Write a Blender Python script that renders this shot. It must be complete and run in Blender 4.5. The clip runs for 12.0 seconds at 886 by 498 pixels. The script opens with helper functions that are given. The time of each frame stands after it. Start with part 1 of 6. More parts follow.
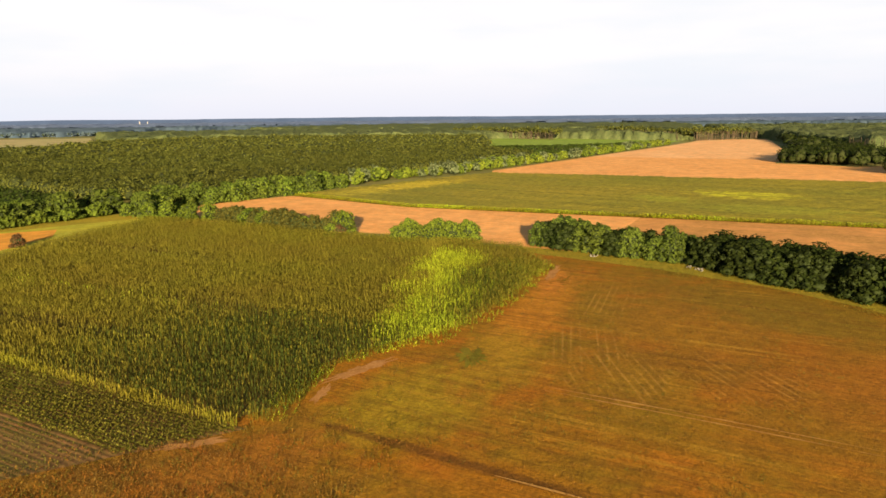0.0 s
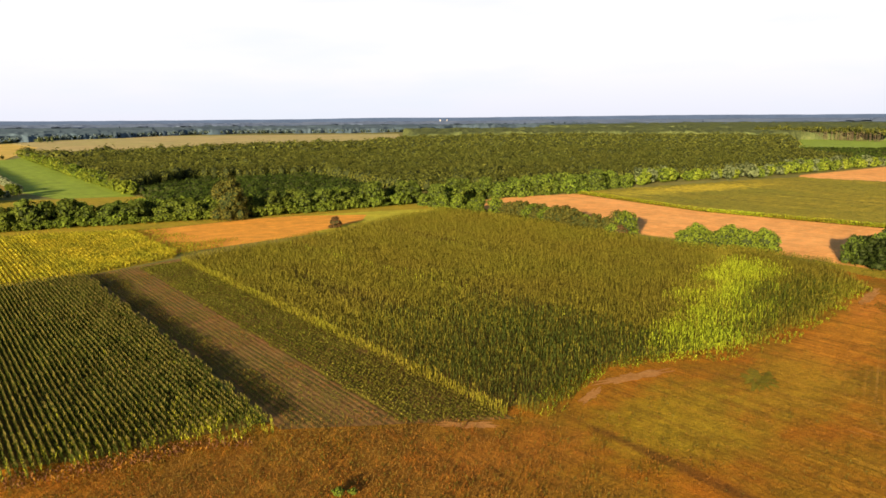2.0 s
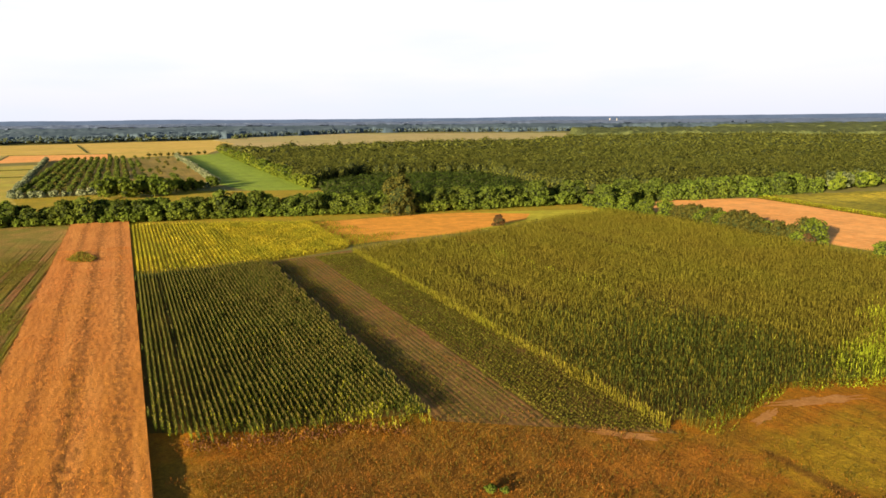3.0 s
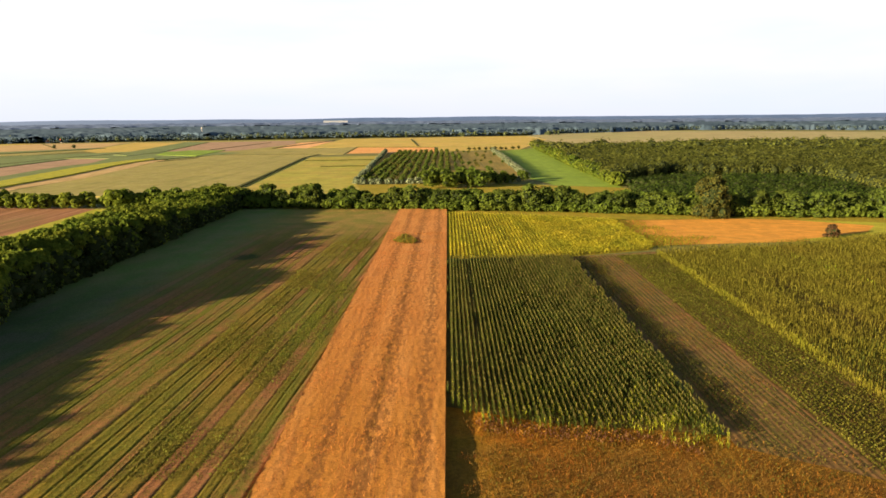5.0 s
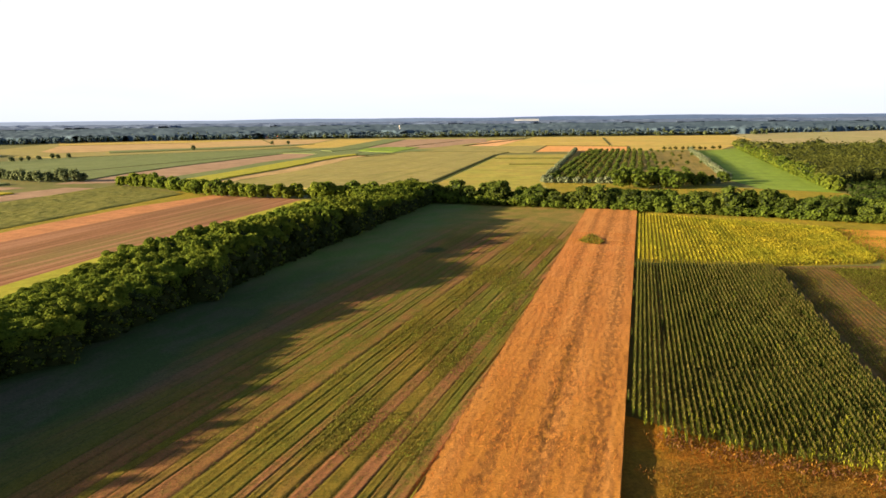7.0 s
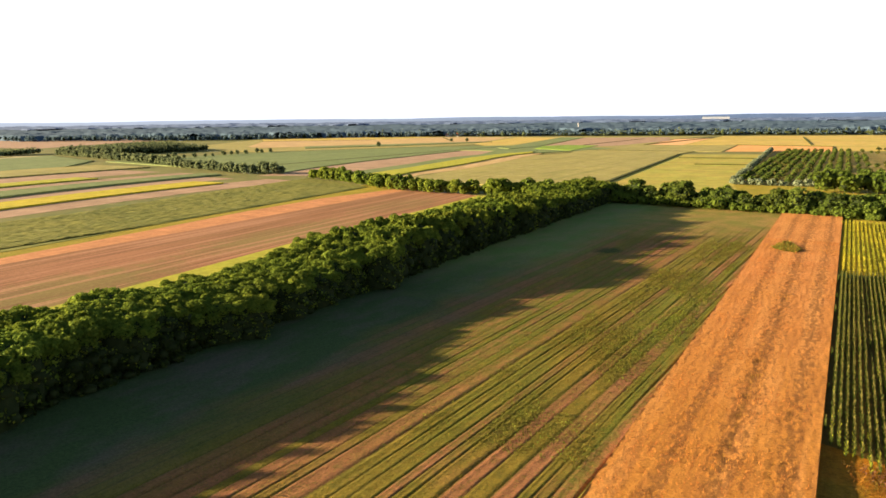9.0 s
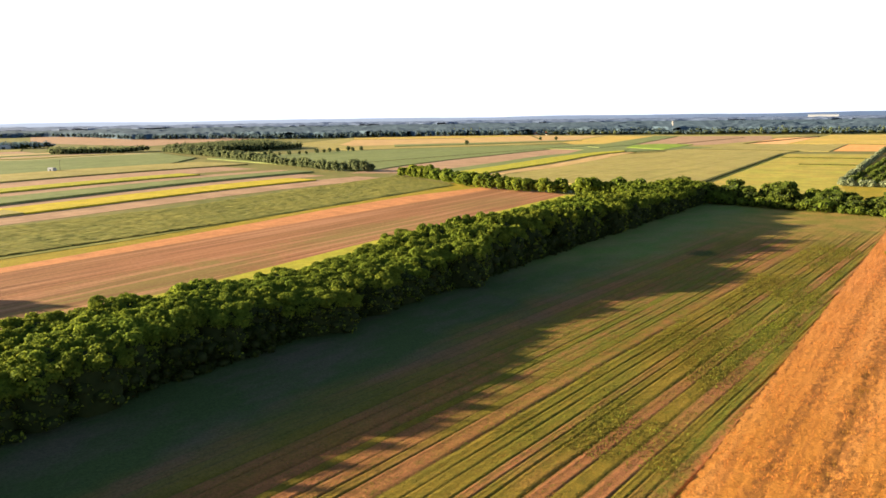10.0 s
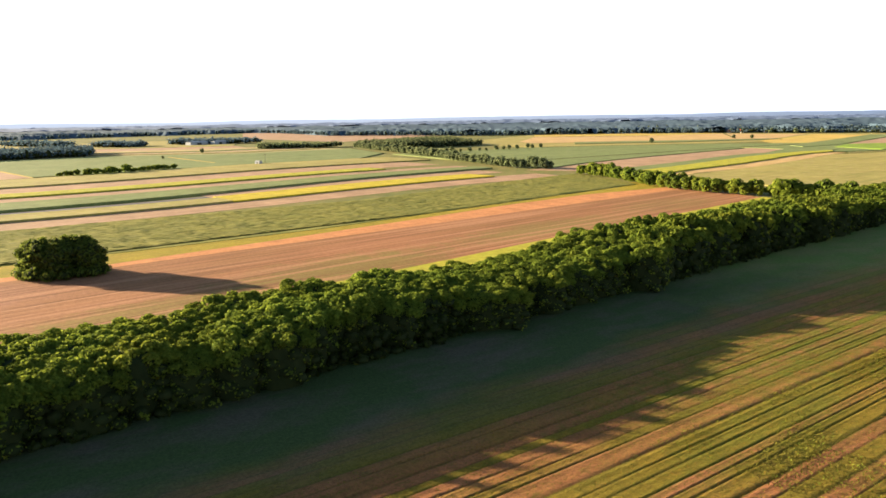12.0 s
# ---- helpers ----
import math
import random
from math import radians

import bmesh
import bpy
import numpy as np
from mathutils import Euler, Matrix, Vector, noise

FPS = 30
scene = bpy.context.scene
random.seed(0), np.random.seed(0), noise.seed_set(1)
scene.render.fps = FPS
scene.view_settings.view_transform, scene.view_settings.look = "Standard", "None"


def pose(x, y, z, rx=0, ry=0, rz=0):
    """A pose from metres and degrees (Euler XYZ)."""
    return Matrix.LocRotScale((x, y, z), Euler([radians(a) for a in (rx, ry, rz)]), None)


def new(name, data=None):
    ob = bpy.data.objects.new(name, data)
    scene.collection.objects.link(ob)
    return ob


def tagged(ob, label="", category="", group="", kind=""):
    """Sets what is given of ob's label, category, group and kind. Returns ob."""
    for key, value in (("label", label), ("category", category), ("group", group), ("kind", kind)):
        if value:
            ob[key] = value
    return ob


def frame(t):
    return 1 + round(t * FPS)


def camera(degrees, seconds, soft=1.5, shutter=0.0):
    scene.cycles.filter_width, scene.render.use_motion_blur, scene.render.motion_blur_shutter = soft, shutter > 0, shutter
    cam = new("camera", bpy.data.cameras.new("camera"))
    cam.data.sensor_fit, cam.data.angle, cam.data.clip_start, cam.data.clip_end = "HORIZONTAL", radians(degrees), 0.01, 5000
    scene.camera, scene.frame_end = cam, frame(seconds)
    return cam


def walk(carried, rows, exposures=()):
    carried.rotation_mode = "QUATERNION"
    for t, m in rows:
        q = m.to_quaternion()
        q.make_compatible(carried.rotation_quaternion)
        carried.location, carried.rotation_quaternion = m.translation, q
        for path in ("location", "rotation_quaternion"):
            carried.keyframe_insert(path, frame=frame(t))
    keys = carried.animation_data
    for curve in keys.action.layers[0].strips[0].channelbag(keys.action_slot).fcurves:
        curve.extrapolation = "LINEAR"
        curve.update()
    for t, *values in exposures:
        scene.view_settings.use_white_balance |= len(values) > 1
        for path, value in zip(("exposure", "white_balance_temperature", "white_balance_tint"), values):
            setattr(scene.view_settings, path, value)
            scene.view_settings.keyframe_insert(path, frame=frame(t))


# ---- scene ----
cam = camera(64.4, 12.0, 1.6)
# seconds, x, y, height, yaw, pitch, lean to the right
ROWS = [
    (0.0, 0.00, 0.00, 38.00, -60.30, -10.67, 0.59),
    (0.5, 0.10, 0.16, 38.00, -55.16, -10.64, 0.60),
    (1.0, 0.19, 0.31, 38.00, -49.85, -10.64, 0.57),
    (1.5, 0.27, 0.48, 37.99, -43.98, -10.62, 0.56),
    (2.0, 0.35, 0.67, 37.98, -37.54, -10.60, 0.52),
    (2.5, 0.42, 0.87, 37.96, -30.91, -10.59, 0.54),
    (3.0, 0.49, 1.10, 37.93, -24.20, -10.58, 0.55),
    (3.5, 0.56, 1.33, 37.89, -17.53, -10.60, 0.54),
    (5.5, 0.96, 2.38, 37.71, 4.96, -10.59, 0.59),
    (6.0, 0.98, 2.66, 37.62, 8.55, -10.57, 0.62),
    (6.5, 0.99, 2.94, 37.52, 12.12, -10.58, 0.61),
    (7.0, 0.97, 3.22, 37.41, 15.69, -10.58, 0.62),
    (9.0, 0.44, 4.26, 36.86, 29.90, -10.57, 0.68),
    (9.5, 0.25, 4.55, 36.75, 33.45, -10.58, 0.75),
    (10.0, 0.06, 4.84, 36.65, 37.02, -10.59, 0.82),
    (10.5, -0.14, 5.14, 36.55, 40.56, -10.58, 0.87),
    (11.0, -0.34, 5.45, 36.47, 44.15, -10.58, 0.90),
    (11.5, -0.55, 5.76, 36.39, 47.80, -10.58, 0.92),
    (12.0, -0.75, 6.06, 36.31, 51.47, -10.58, 0.96),
]
EXPOSURES = [(0.0, 1.3, 6750, 10), (3.5, 1.35, 6550, 10), (6.5, 1.42, 6350, 10), (9.0, 1.72, 6250, 10), (12.0, 1.88, 6050, 10)]
walk(cam, [(t, pose(x, y, z, 0, 0, yaw) @ pose(0, 0, 0, 90 + pitch) @ pose(0, 0, 0, 0, 0, -lean)) for t, x, y, z, yaw, pitch, lean in ROWS], EXPOSURES)

# ---- light: a low evening sun and a pale hazy sky ----
SUN_AZ, SUN_EL = 210.5, 10.6
world = bpy.data.worlds.new("sky")
scene.world = world
world.use_nodes = True
wn = world.node_tree
sky = wn.nodes.new("ShaderNodeTexSky")
sky.sky_type, sky.sun_disc = "NISHITA", False
sky.sun_elevation, sky.sun_rotation = radians(SUN_EL), radians(90 - SUN_AZ)
sky.air_density, sky.dust_density, sky.ozone_density, sky.altitude = 1.0, 1.0, 1.0, 100
# a pale haze low over the whole horizon, the sky's own colour above it
where = wn.nodes.new("ShaderNodeTexCoord")
axis = wn.nodes.new("ShaderNodeSeparateXYZ")
low = wn.nodes.new("ShaderNodeMapRange")
low.interpolation_type = "SMOOTHSTEP"
low.inputs["From Min"].default_value, low.inputs["From Max"].default_value = 0.14, 0.28
low.inputs["To Min"].default_value, low.inputs["To Max"].default_value = 1.0, 0.0
back, haze, both = wn.nodes["Background"], wn.nodes.new("ShaderNodeBackground"), wn.nodes.new("ShaderNodeMixShader")
tint = wn.nodes.new("ShaderNodeValToRGB")
tint.color_ramp.elements[0].position, tint.color_ramp.elements[0].color = 0.0, (0.84, 0.86, 0.99, 1)
tint.color_ramp.elements[1].position, tint.color_ramp.elements[1].color = 0.08, (1.0, 1.0, 1.04, 1)
wn.links.new(axis.outputs[2], tint.inputs[0])
# thin uneven cloud: pale blue shows through it in places
flat = wn.nodes.new("ShaderNodeMapping")
flat.inputs["Scale"].default_value = (1.6, 1.6, 9.0)
cloud = wn.nodes.new("ShaderNodeTexNoise")
cloud.inputs["Scale"].default_value, cloud.inputs["Detail"].default_value = 2.2, 5.0
gap = wn.nodes.new("ShaderNodeMapRange")
gap.inputs["From Min"].default_value, gap.inputs["From Max"].default_value, gap.inputs["To Max"].default_value = 0.46, 0.68, 0.4
thin = wn.nodes.new("ShaderNodeMix")
thin.data_type = "RGBA"
thin.inputs[7].default_value = (0.78, 0.87, 0.99, 1)
for a, c in ((where.outputs["Generated"], flat.inputs[0]), (flat.outputs[0], cloud.inputs[0]), (cloud.outputs[0], gap.inputs[0]), (gap.outputs[0], thin.inputs[0]), (tint.outputs[0], thin.inputs[6])):
    wn.links.new(a, c)
wn.links.new(thin.outputs[2], haze.inputs[0])
haze.inputs[1].default_value = 0.41
back.inputs[1].default_value = 0.05
for a, c in ((where.outputs["Generated"], axis.inputs[0]), (axis.outputs[2], low.inputs[0]), (sky.outputs[0], back.inputs[0]), (low.outputs[0], both.inputs[0]), (back.outputs[0], both.inputs[1]), (haze.outputs[0], both.inputs[2]), (both.outputs[0], wn.nodes["World Output"].inputs[0])):
    wn.links.new(a, c)
sun = new("sun", bpy.data.lights.new("sun", "SUN"))
sun.data.energy, sun.data.angle, sun.data.color = 6.5, radians(1.0), (1.0, 0.79, 0.50)
sun.rotation_euler = (radians(90 - SUN_EL), 0, radians(SUN_AZ + 90))

# ---- materials ----
class Nodes:
    """Short hand for building one node material."""

    def __init__(self, name):
        self.m = bpy.data.materials.new(name)
        self.m.use_nodes = True
        self.t = self.m.node_tree
        self.bsdf = self.t.nodes["Principled BSDF"]
        self.out = self.t.nodes["Material Output"]

    def node(self, kind, **inputs):
        n = self.t.nodes.new("ShaderNode" + kind)
        for key, value in inputs.items():
            self.put(n.inputs[key.replace("_", " ")], value)
        return n

    def put(self, socket, value):
        if isinstance(value, bpy.types.NodeSocket):
            self.t.links.new(value, socket)
        else:
            socket.default_value = value

    def place(self, angle=0.0, sx=1.0, sy=1.0):
        g = self.node("NewGeometry")
        m = self.node("Mapping", Vector=g.outputs["Position"])
        m.vector_type = "TEXTURE"
        m.inputs["Rotation"].default_value = (0, 0, radians(angle))
        m.inputs["Scale"].default_value = (sx, sy, 1)
        return m.outputs[0]

    def noise(self, size, detail=3.0, vec=None, rough=0.55):
        n = self.node("TexNoise", Scale=1.0 / size, Detail=detail, Roughness=rough)
        self.put(n.inputs["Vector"], vec if vec else self.place())
        return n.outputs[0]

    def spot(self, x, y, rx, ry, angle=0.0, ragged=0.5):
        """1 in the middle of a ragged oval on the ground, 0 outside it."""
        c, q = math.cos(radians(angle)), math.sin(radians(angle))
        p = self.node("SeparateXYZ", Vector=self.node("NewGeometry").outputs["Position"])
        dx, dy = self.math("SUBTRACT", p.outputs[0], x), self.math("SUBTRACT", p.outputs[1], y)
        u = self.math("DIVIDE", self.math("ADD", self.math("MULTIPLY", dx, c), self.math("MULTIPLY", dy, q)), rx)
        v = self.math("DIVIDE", self.math("SUBTRACT", self.math("MULTIPLY", dy, c), self.math("MULTIPLY", dx, q)), ry)
        d = self.math("SQRT", self.math("ADD", self.math("MULTIPLY", u, u), self.math("MULTIPLY", v, v)))
        d = self.math("ADD", d, self.math("MULTIPLY", self.math("SUBTRACT", self.noise(0.35 * min(rx, ry), 4.0), 0.5), 3.0 * ragged))
        return self.ramp(d, 1.15, 0.55)

    def ramp(self, fac, lo, hi):
        n = self.node("MapRange", Value=fac)
        n.inputs["From Min"].default_value, n.inputs["From Max"].default_value = lo, hi
        return n.outputs[0]

    def math(self, op, a, b=0.5):
        n = self.node("Math")
        n.operation = op
        self.put(n.inputs[0], a)
        self.put(n.inputs[1], b)
        return n.outputs[0]

    def mix(self, fac, a, b):
        n = self.node("Mix")
        n.data_type = "RGBA"
        self.put(n.inputs[0], fac)
        for i, c in ((6, a), (7, b)):
            self.put(n.inputs[i], (*c, 1) if isinstance(c, tuple) and len(c) == 3 else c)
        return n.outputs[2]

    def bump(self, height, strength, dist):
        n = self.node("Bump", Height=height, Strength=strength, Distance=dist)
        self.put(self.bsdf.inputs["Normal"], n.outputs[0])

    def done(self, colour, rough=0.95, spec=0.1):
        self.put(self.bsdf.inputs["Base Color"], colour if isinstance(colour, bpy.types.NodeSocket) else (*colour, 1))
        self.bsdf.inputs["Roughness"].default_value = rough
        self.bsdf.inputs["Specular IOR Level"].default_value = spec
        return self.m


def field_mat(name, a, b, c, patch=18.0, fine=0.7, streak=0.0, angle=0.0, rows=0.0, row_col=(0.1, 0.06, 0.03), row_amount=0.6, bump=0.25, row_wobble=0.6):
    """Soil or low crop: a and b in broad patches, c in fine flecks, streaks and rows along one direction (angle from +Y)."""
    n = Nodes(name)
    broad = n.ramp(n.noise(patch, 4.0), 0.38, 0.64)
    grain = n.noise(fine, 4.0, None, 0.7)
    col = n.mix(broad, a, b)
    col = n.mix(n.ramp(grain, 0.45, 0.72), col, c)
    if streak:
        s = n.noise(streak, 3.0, n.place(angle, 1.0, 26.0))
        col = n.mix(n.math("MULTIPLY", n.ramp(s, 0.5, 0.68), 0.55), col, row_col)
    height = grain
    if rows:
        w = n.node("TexWave", Scale=0.31416 / rows, Distortion=row_wobble, Detail=2.0)
        w.bands_direction = "X"
        w.inputs["Detail Scale"].default_value = 0.6
        n.put(w.inputs["Vector"], n.place(angle, 1.0, 4.0))
        amount = n.math("MULTIPLY", n.ramp(w.outputs["Fac"], 0.45, 0.95), n.math("MULTIPLY", n.ramp(n.noise(9.0, 3.0, n.place(angle, 0.5, 3.0)), 0.3, 0.6), row_amount))
        col = n.mix(amount, col, row_col)
        height = n.math("SUBTRACT", grain, n.math("MULTIPLY", w.outputs["Fac"], 0.8))
    fleck = n.ramp(n.noise(fine * 5, 5.0, None, 0.7), 0.3, 0.75)
    v = n.node("HueSaturation", Color=col, Value=n.math("ADD", n.math("MULTIPLY", fleck, 0.5), 0.75))
    n.bump(height, 0.7, bump)
    return n.done(v.outputs[0])


def leaf_mat(name, dark, mid, light, glow=0.35, objvar=0.35, tone=0.0):
    """Foliage: every leaf clump has its own tone, every plant its own cast; light comes through a little."""
    n = Nodes(name)
    isl = n.node("NewGeometry").outputs["Random Per Island"]
    ob = n.node("ObjectInfo").outputs["Random"]
    col = n.mix(n.ramp(isl, 0.0, 0.55), dark, mid)
    col = n.mix(n.ramp(isl, 0.6, 1.0), col, light)
    cast = n.math("ADD", n.math("MULTIPLY", ob, objvar), 1.0 - objvar / 2)
    if tone:
        cast = n.math("ADD", n.math("MULTIPLY", n.ramp(n.noise(tone, 3.0), 0.3, 0.7), 0.55), 0.72)
    hue = n.math("ADD", n.math("MULTIPLY", n.noise(23.0, 2.0), 0.05), 0.475)
    v = n.node("HueSaturation", Color=col, Value=cast, Hue=hue)
    n.done(v.outputs[0], 0.85, 0.05)
    bright = n.node("HueSaturation", Color=v.outputs[0], Value=2.0, Hue=0.485)
    tr = n.node("BsdfTranslucent", Color=bright.outputs[0])
    mixs = n.node("MixShader", Fac=glow)
    n.t.links.new(n.bsdf.outputs[0], mixs.inputs[1])
    n.t.links.new(tr.outputs[0], mixs.inputs[2])
    n.t.links.new(mixs.outputs[0], n.out.inputs[0])
    return n.m


BED = 1.95


def furrow_mat(name):
    """Narrow beds, each overgrown or bare on its own, between dark furrows; plain grass with bare places towards the
    belt, toned down for its shadow.
    """
    n = Nodes(name)
    turn = -3.15
    xyz = n.node("SeparateXYZ", Vector=n.node("NewGeometry").outputs["Position"])
    across = n.math("SUBTRACT", xyz.outputs[0], n.math("MULTIPLY", xyz.outputs[1], 0.055))
    u = n.math("ADD", across, n.math("ADD", n.math("MULTIPLY", n.math("SINE", n.math("MULTIPLY", across, 0.47)), 0.5), n.math("MULTIPLY", n.math("SINE", n.math("MULTIPLY", across, 1.13)), 0.3)))
    u = n.math("DIVIDE", u, BED)
    own = n.node("TexWhiteNoise")
    own.noise_dimensions = "1D"
    n.put(own.inputs["W"], n.math("FLOOR", u))
    grain = n.noise(0.35, 6.0, None, 0.8)
    clod = n.noise(1.2, 5.0, n.place(turn, 1.0, 2.2), 0.7)
    along = n.noise(16.0, 4.0, n.place(turn, 1.0, 2.4), 0.6)
    bare = n.math("ADD", n.math("MULTIPLY", own.outputs["Value"], 0.55), n.math("ADD", n.math("MULTIPLY", along, 1.1), n.math("MULTIPLY", clod, 0.35)))
    green = n.mix(n.ramp(n.noise(6.0, 4.0, n.place(turn, 1.0, 3.0)), 0.38, 0.62), (0.240, 0.165, 0.021), (0.172, 0.140, 0.017))
    soil = n.mix(n.ramp(n.noise(4.0, 3.0, n.place(turn, 1.0, 6.0)), 0.35, 0.65), (0.35, 0.145, 0.062), (0.27, 0.125, 0.042))
    col = n.mix(n.ramp(bare, 0.90, 1.16), green, soil)
    col = n.mix(n.math("MULTIPLY", n.ramp(clod, 0.53, 0.66), 0.6), col, (0.11, 0.105, 0.014))
    col = n.mix(n.math("MULTIPLY", n.ramp(clod, 0.42, 0.30), 0.4), col, (0.29, 0.165, 0.055))
    # furrow bottoms darkened: shade in the furrows put into the colour
    gap = n.math("ABSOLUTE", n.math("SUBTRACT", n.math("FRACT", n.math("ADD", u, 0.5)), 0.5))
    col = n.mix(n.math("MULTIPLY", n.ramp(gap, 0.12, 0.05), 0.4), col, (0.075, 0.062, 0.012))
    for x, y, rx, ry, tilt, much in ((-26, 140, 5, 36, 0, 0.6), (-21.2, 125, 1.6, 95, 0, 0.65), (-47, 150, 7, 60, 3, 0.55), (-52, 105, 6, 36, 0, 0.6), (-38, 85, 6, 24, 3, 0.4)):
        col = n.mix(n.math("MULTIPLY", n.math("MULTIPLY", n.spot(x, y, rx, ry, tilt, 0.6), n.ramp(n.noise(1.2, 4.0, n.place(turn, 1.0, 5.0)), 0.30, 0.52)), much), col, (0.135, 0.162, 0.016))
    # grass; part of the belt's shadow is put into its dark colour
    grass = n.mix(n.ramp(n.noise(8.0, 5.0, n.place(turn, 1.0, 2.5), 0.65), 0.44, 0.64), (0.062, 0.094, 0.031), (0.104, 0.097, 0.063))
    # far part lightened: haze and skylight put into the grass colour
    far = n.math("ADD", xyz.outputs[1], n.math("MULTIPLY", n.noise(16.0, 3.0), 50.0))
    meadow = n.mix(n.ramp(n.noise(7.0, 4.0, n.place(turn, 1.0, 2.0)), 0.4, 0.6), (0.145, 0.21, 0.048), (0.20, 0.21, 0.07))
    grass = n.mix(n.ramp(far, 150.0, 205.0), grass, meadow)
    edge = n.math("ADD", xyz.outputs[0], n.math("MULTIPLY", n.noise(20.0, 2.0), 18.0))
    lush = n.mix(n.ramp(n.noise(9.0, 4.0), 0.4, 0.6), (0.23, 0.205, 0.04), (0.35, 0.23, 0.065))
    col = n.mix(n.ramp(n.math("ADD", xyz.outputs[1], n.math("MULTIPLY", n.noise(30.0, 2.0), 60.0)), 235.0, 290.0), col, lush)
    col = n.mix(n.ramp(edge, -62.0, -46.0), grass, col)
    col = n.mix(n.math("MULTIPLY", n.spot(-55.3, 193, 5.0, 4.0, 80.0, 0.4), 0.8), col, (0.03, 0.06, 0.012))
    v = n.node("HueSaturation", Color=col, Value=n.math("ADD", n.math("MULTIPLY", n.ramp(grain, 0.28, 0.72), 0.8), 0.52))
    n.bump(n.math("ADD", grain, n.math("MULTIPLY", clod, 0.8)), 0.7, 0.16)
    return n.done(v.outputs[0])


def wheat_mat(name, pale, mid, dark, lodged):
    """Ripe wheat: fine streaks along the rows and lodged brown places along the old wheel lines."""
    n = Nodes(name)
    grain = n.noise(0.35, 5.0, None, 0.75)
    col = n.mix(n.ramp(n.noise(7.0, 4.0, n.place(0, 1.0, 2.0)), 0.38, 0.62), pale, mid)
    place = n.node("SeparateXYZ", Vector=n.node("NewGeometry").outputs["Position"])
    x = place.outputs[0]
    ripe = n.math("ADD", place.outputs[1], n.math("MULTIPLY", n.noise(20.0, 3.0), 60.0))
    col = n.mix(n.math("MULTIPLY", n.ramp(ripe, 200.0, 110.0), 0.8), col, (0.50, 0.205, 0.03))
    col = n.mix(n.math("MULTIPLY", n.ramp(n.noise(0.9, 3.0, n.place(0, 1.0, 18.0)), 0.46, 0.66), 0.6), col, dark)
    col = n.mix(n.math("MULTIPLY", n.ramp(n.noise(2.6, 3.0, n.place(0, 1.0, 22.0)), 0.5, 0.64), 0.55), col, (0.66, 0.29, 0.075))
    near = 0.0
    for at, wide in ((-8.3, 2.4), (-13.6, 1.6), (-2.6, 1.8)):
        d = n.math("SUBTRACT", 1.0, n.math("DIVIDE", n.math("ABSOLUTE", n.math("ADD", x, -at)), wide))
        near = n.math("MAXIMUM", near, d)
    spots = n.math("ADD", n.math("MULTIPLY", near, 0.18), n.noise(0.65, 5.0, n.place(0, 1.0, 2.6), 0.75))
    col = n.mix(n.math("MULTIPLY", n.ramp(spots, 0.57, 0.66), 0.7), col, lodged)
    v = n.node("HueSaturation", Color=col, Value=n.math("ADD", n.math("MULTIPLY", n.ramp(grain, 0.25, 0.75), 0.6), 0.7))
    n.bump(grain, 0.6, 0.12)
    return n.done(v.outputs[0])


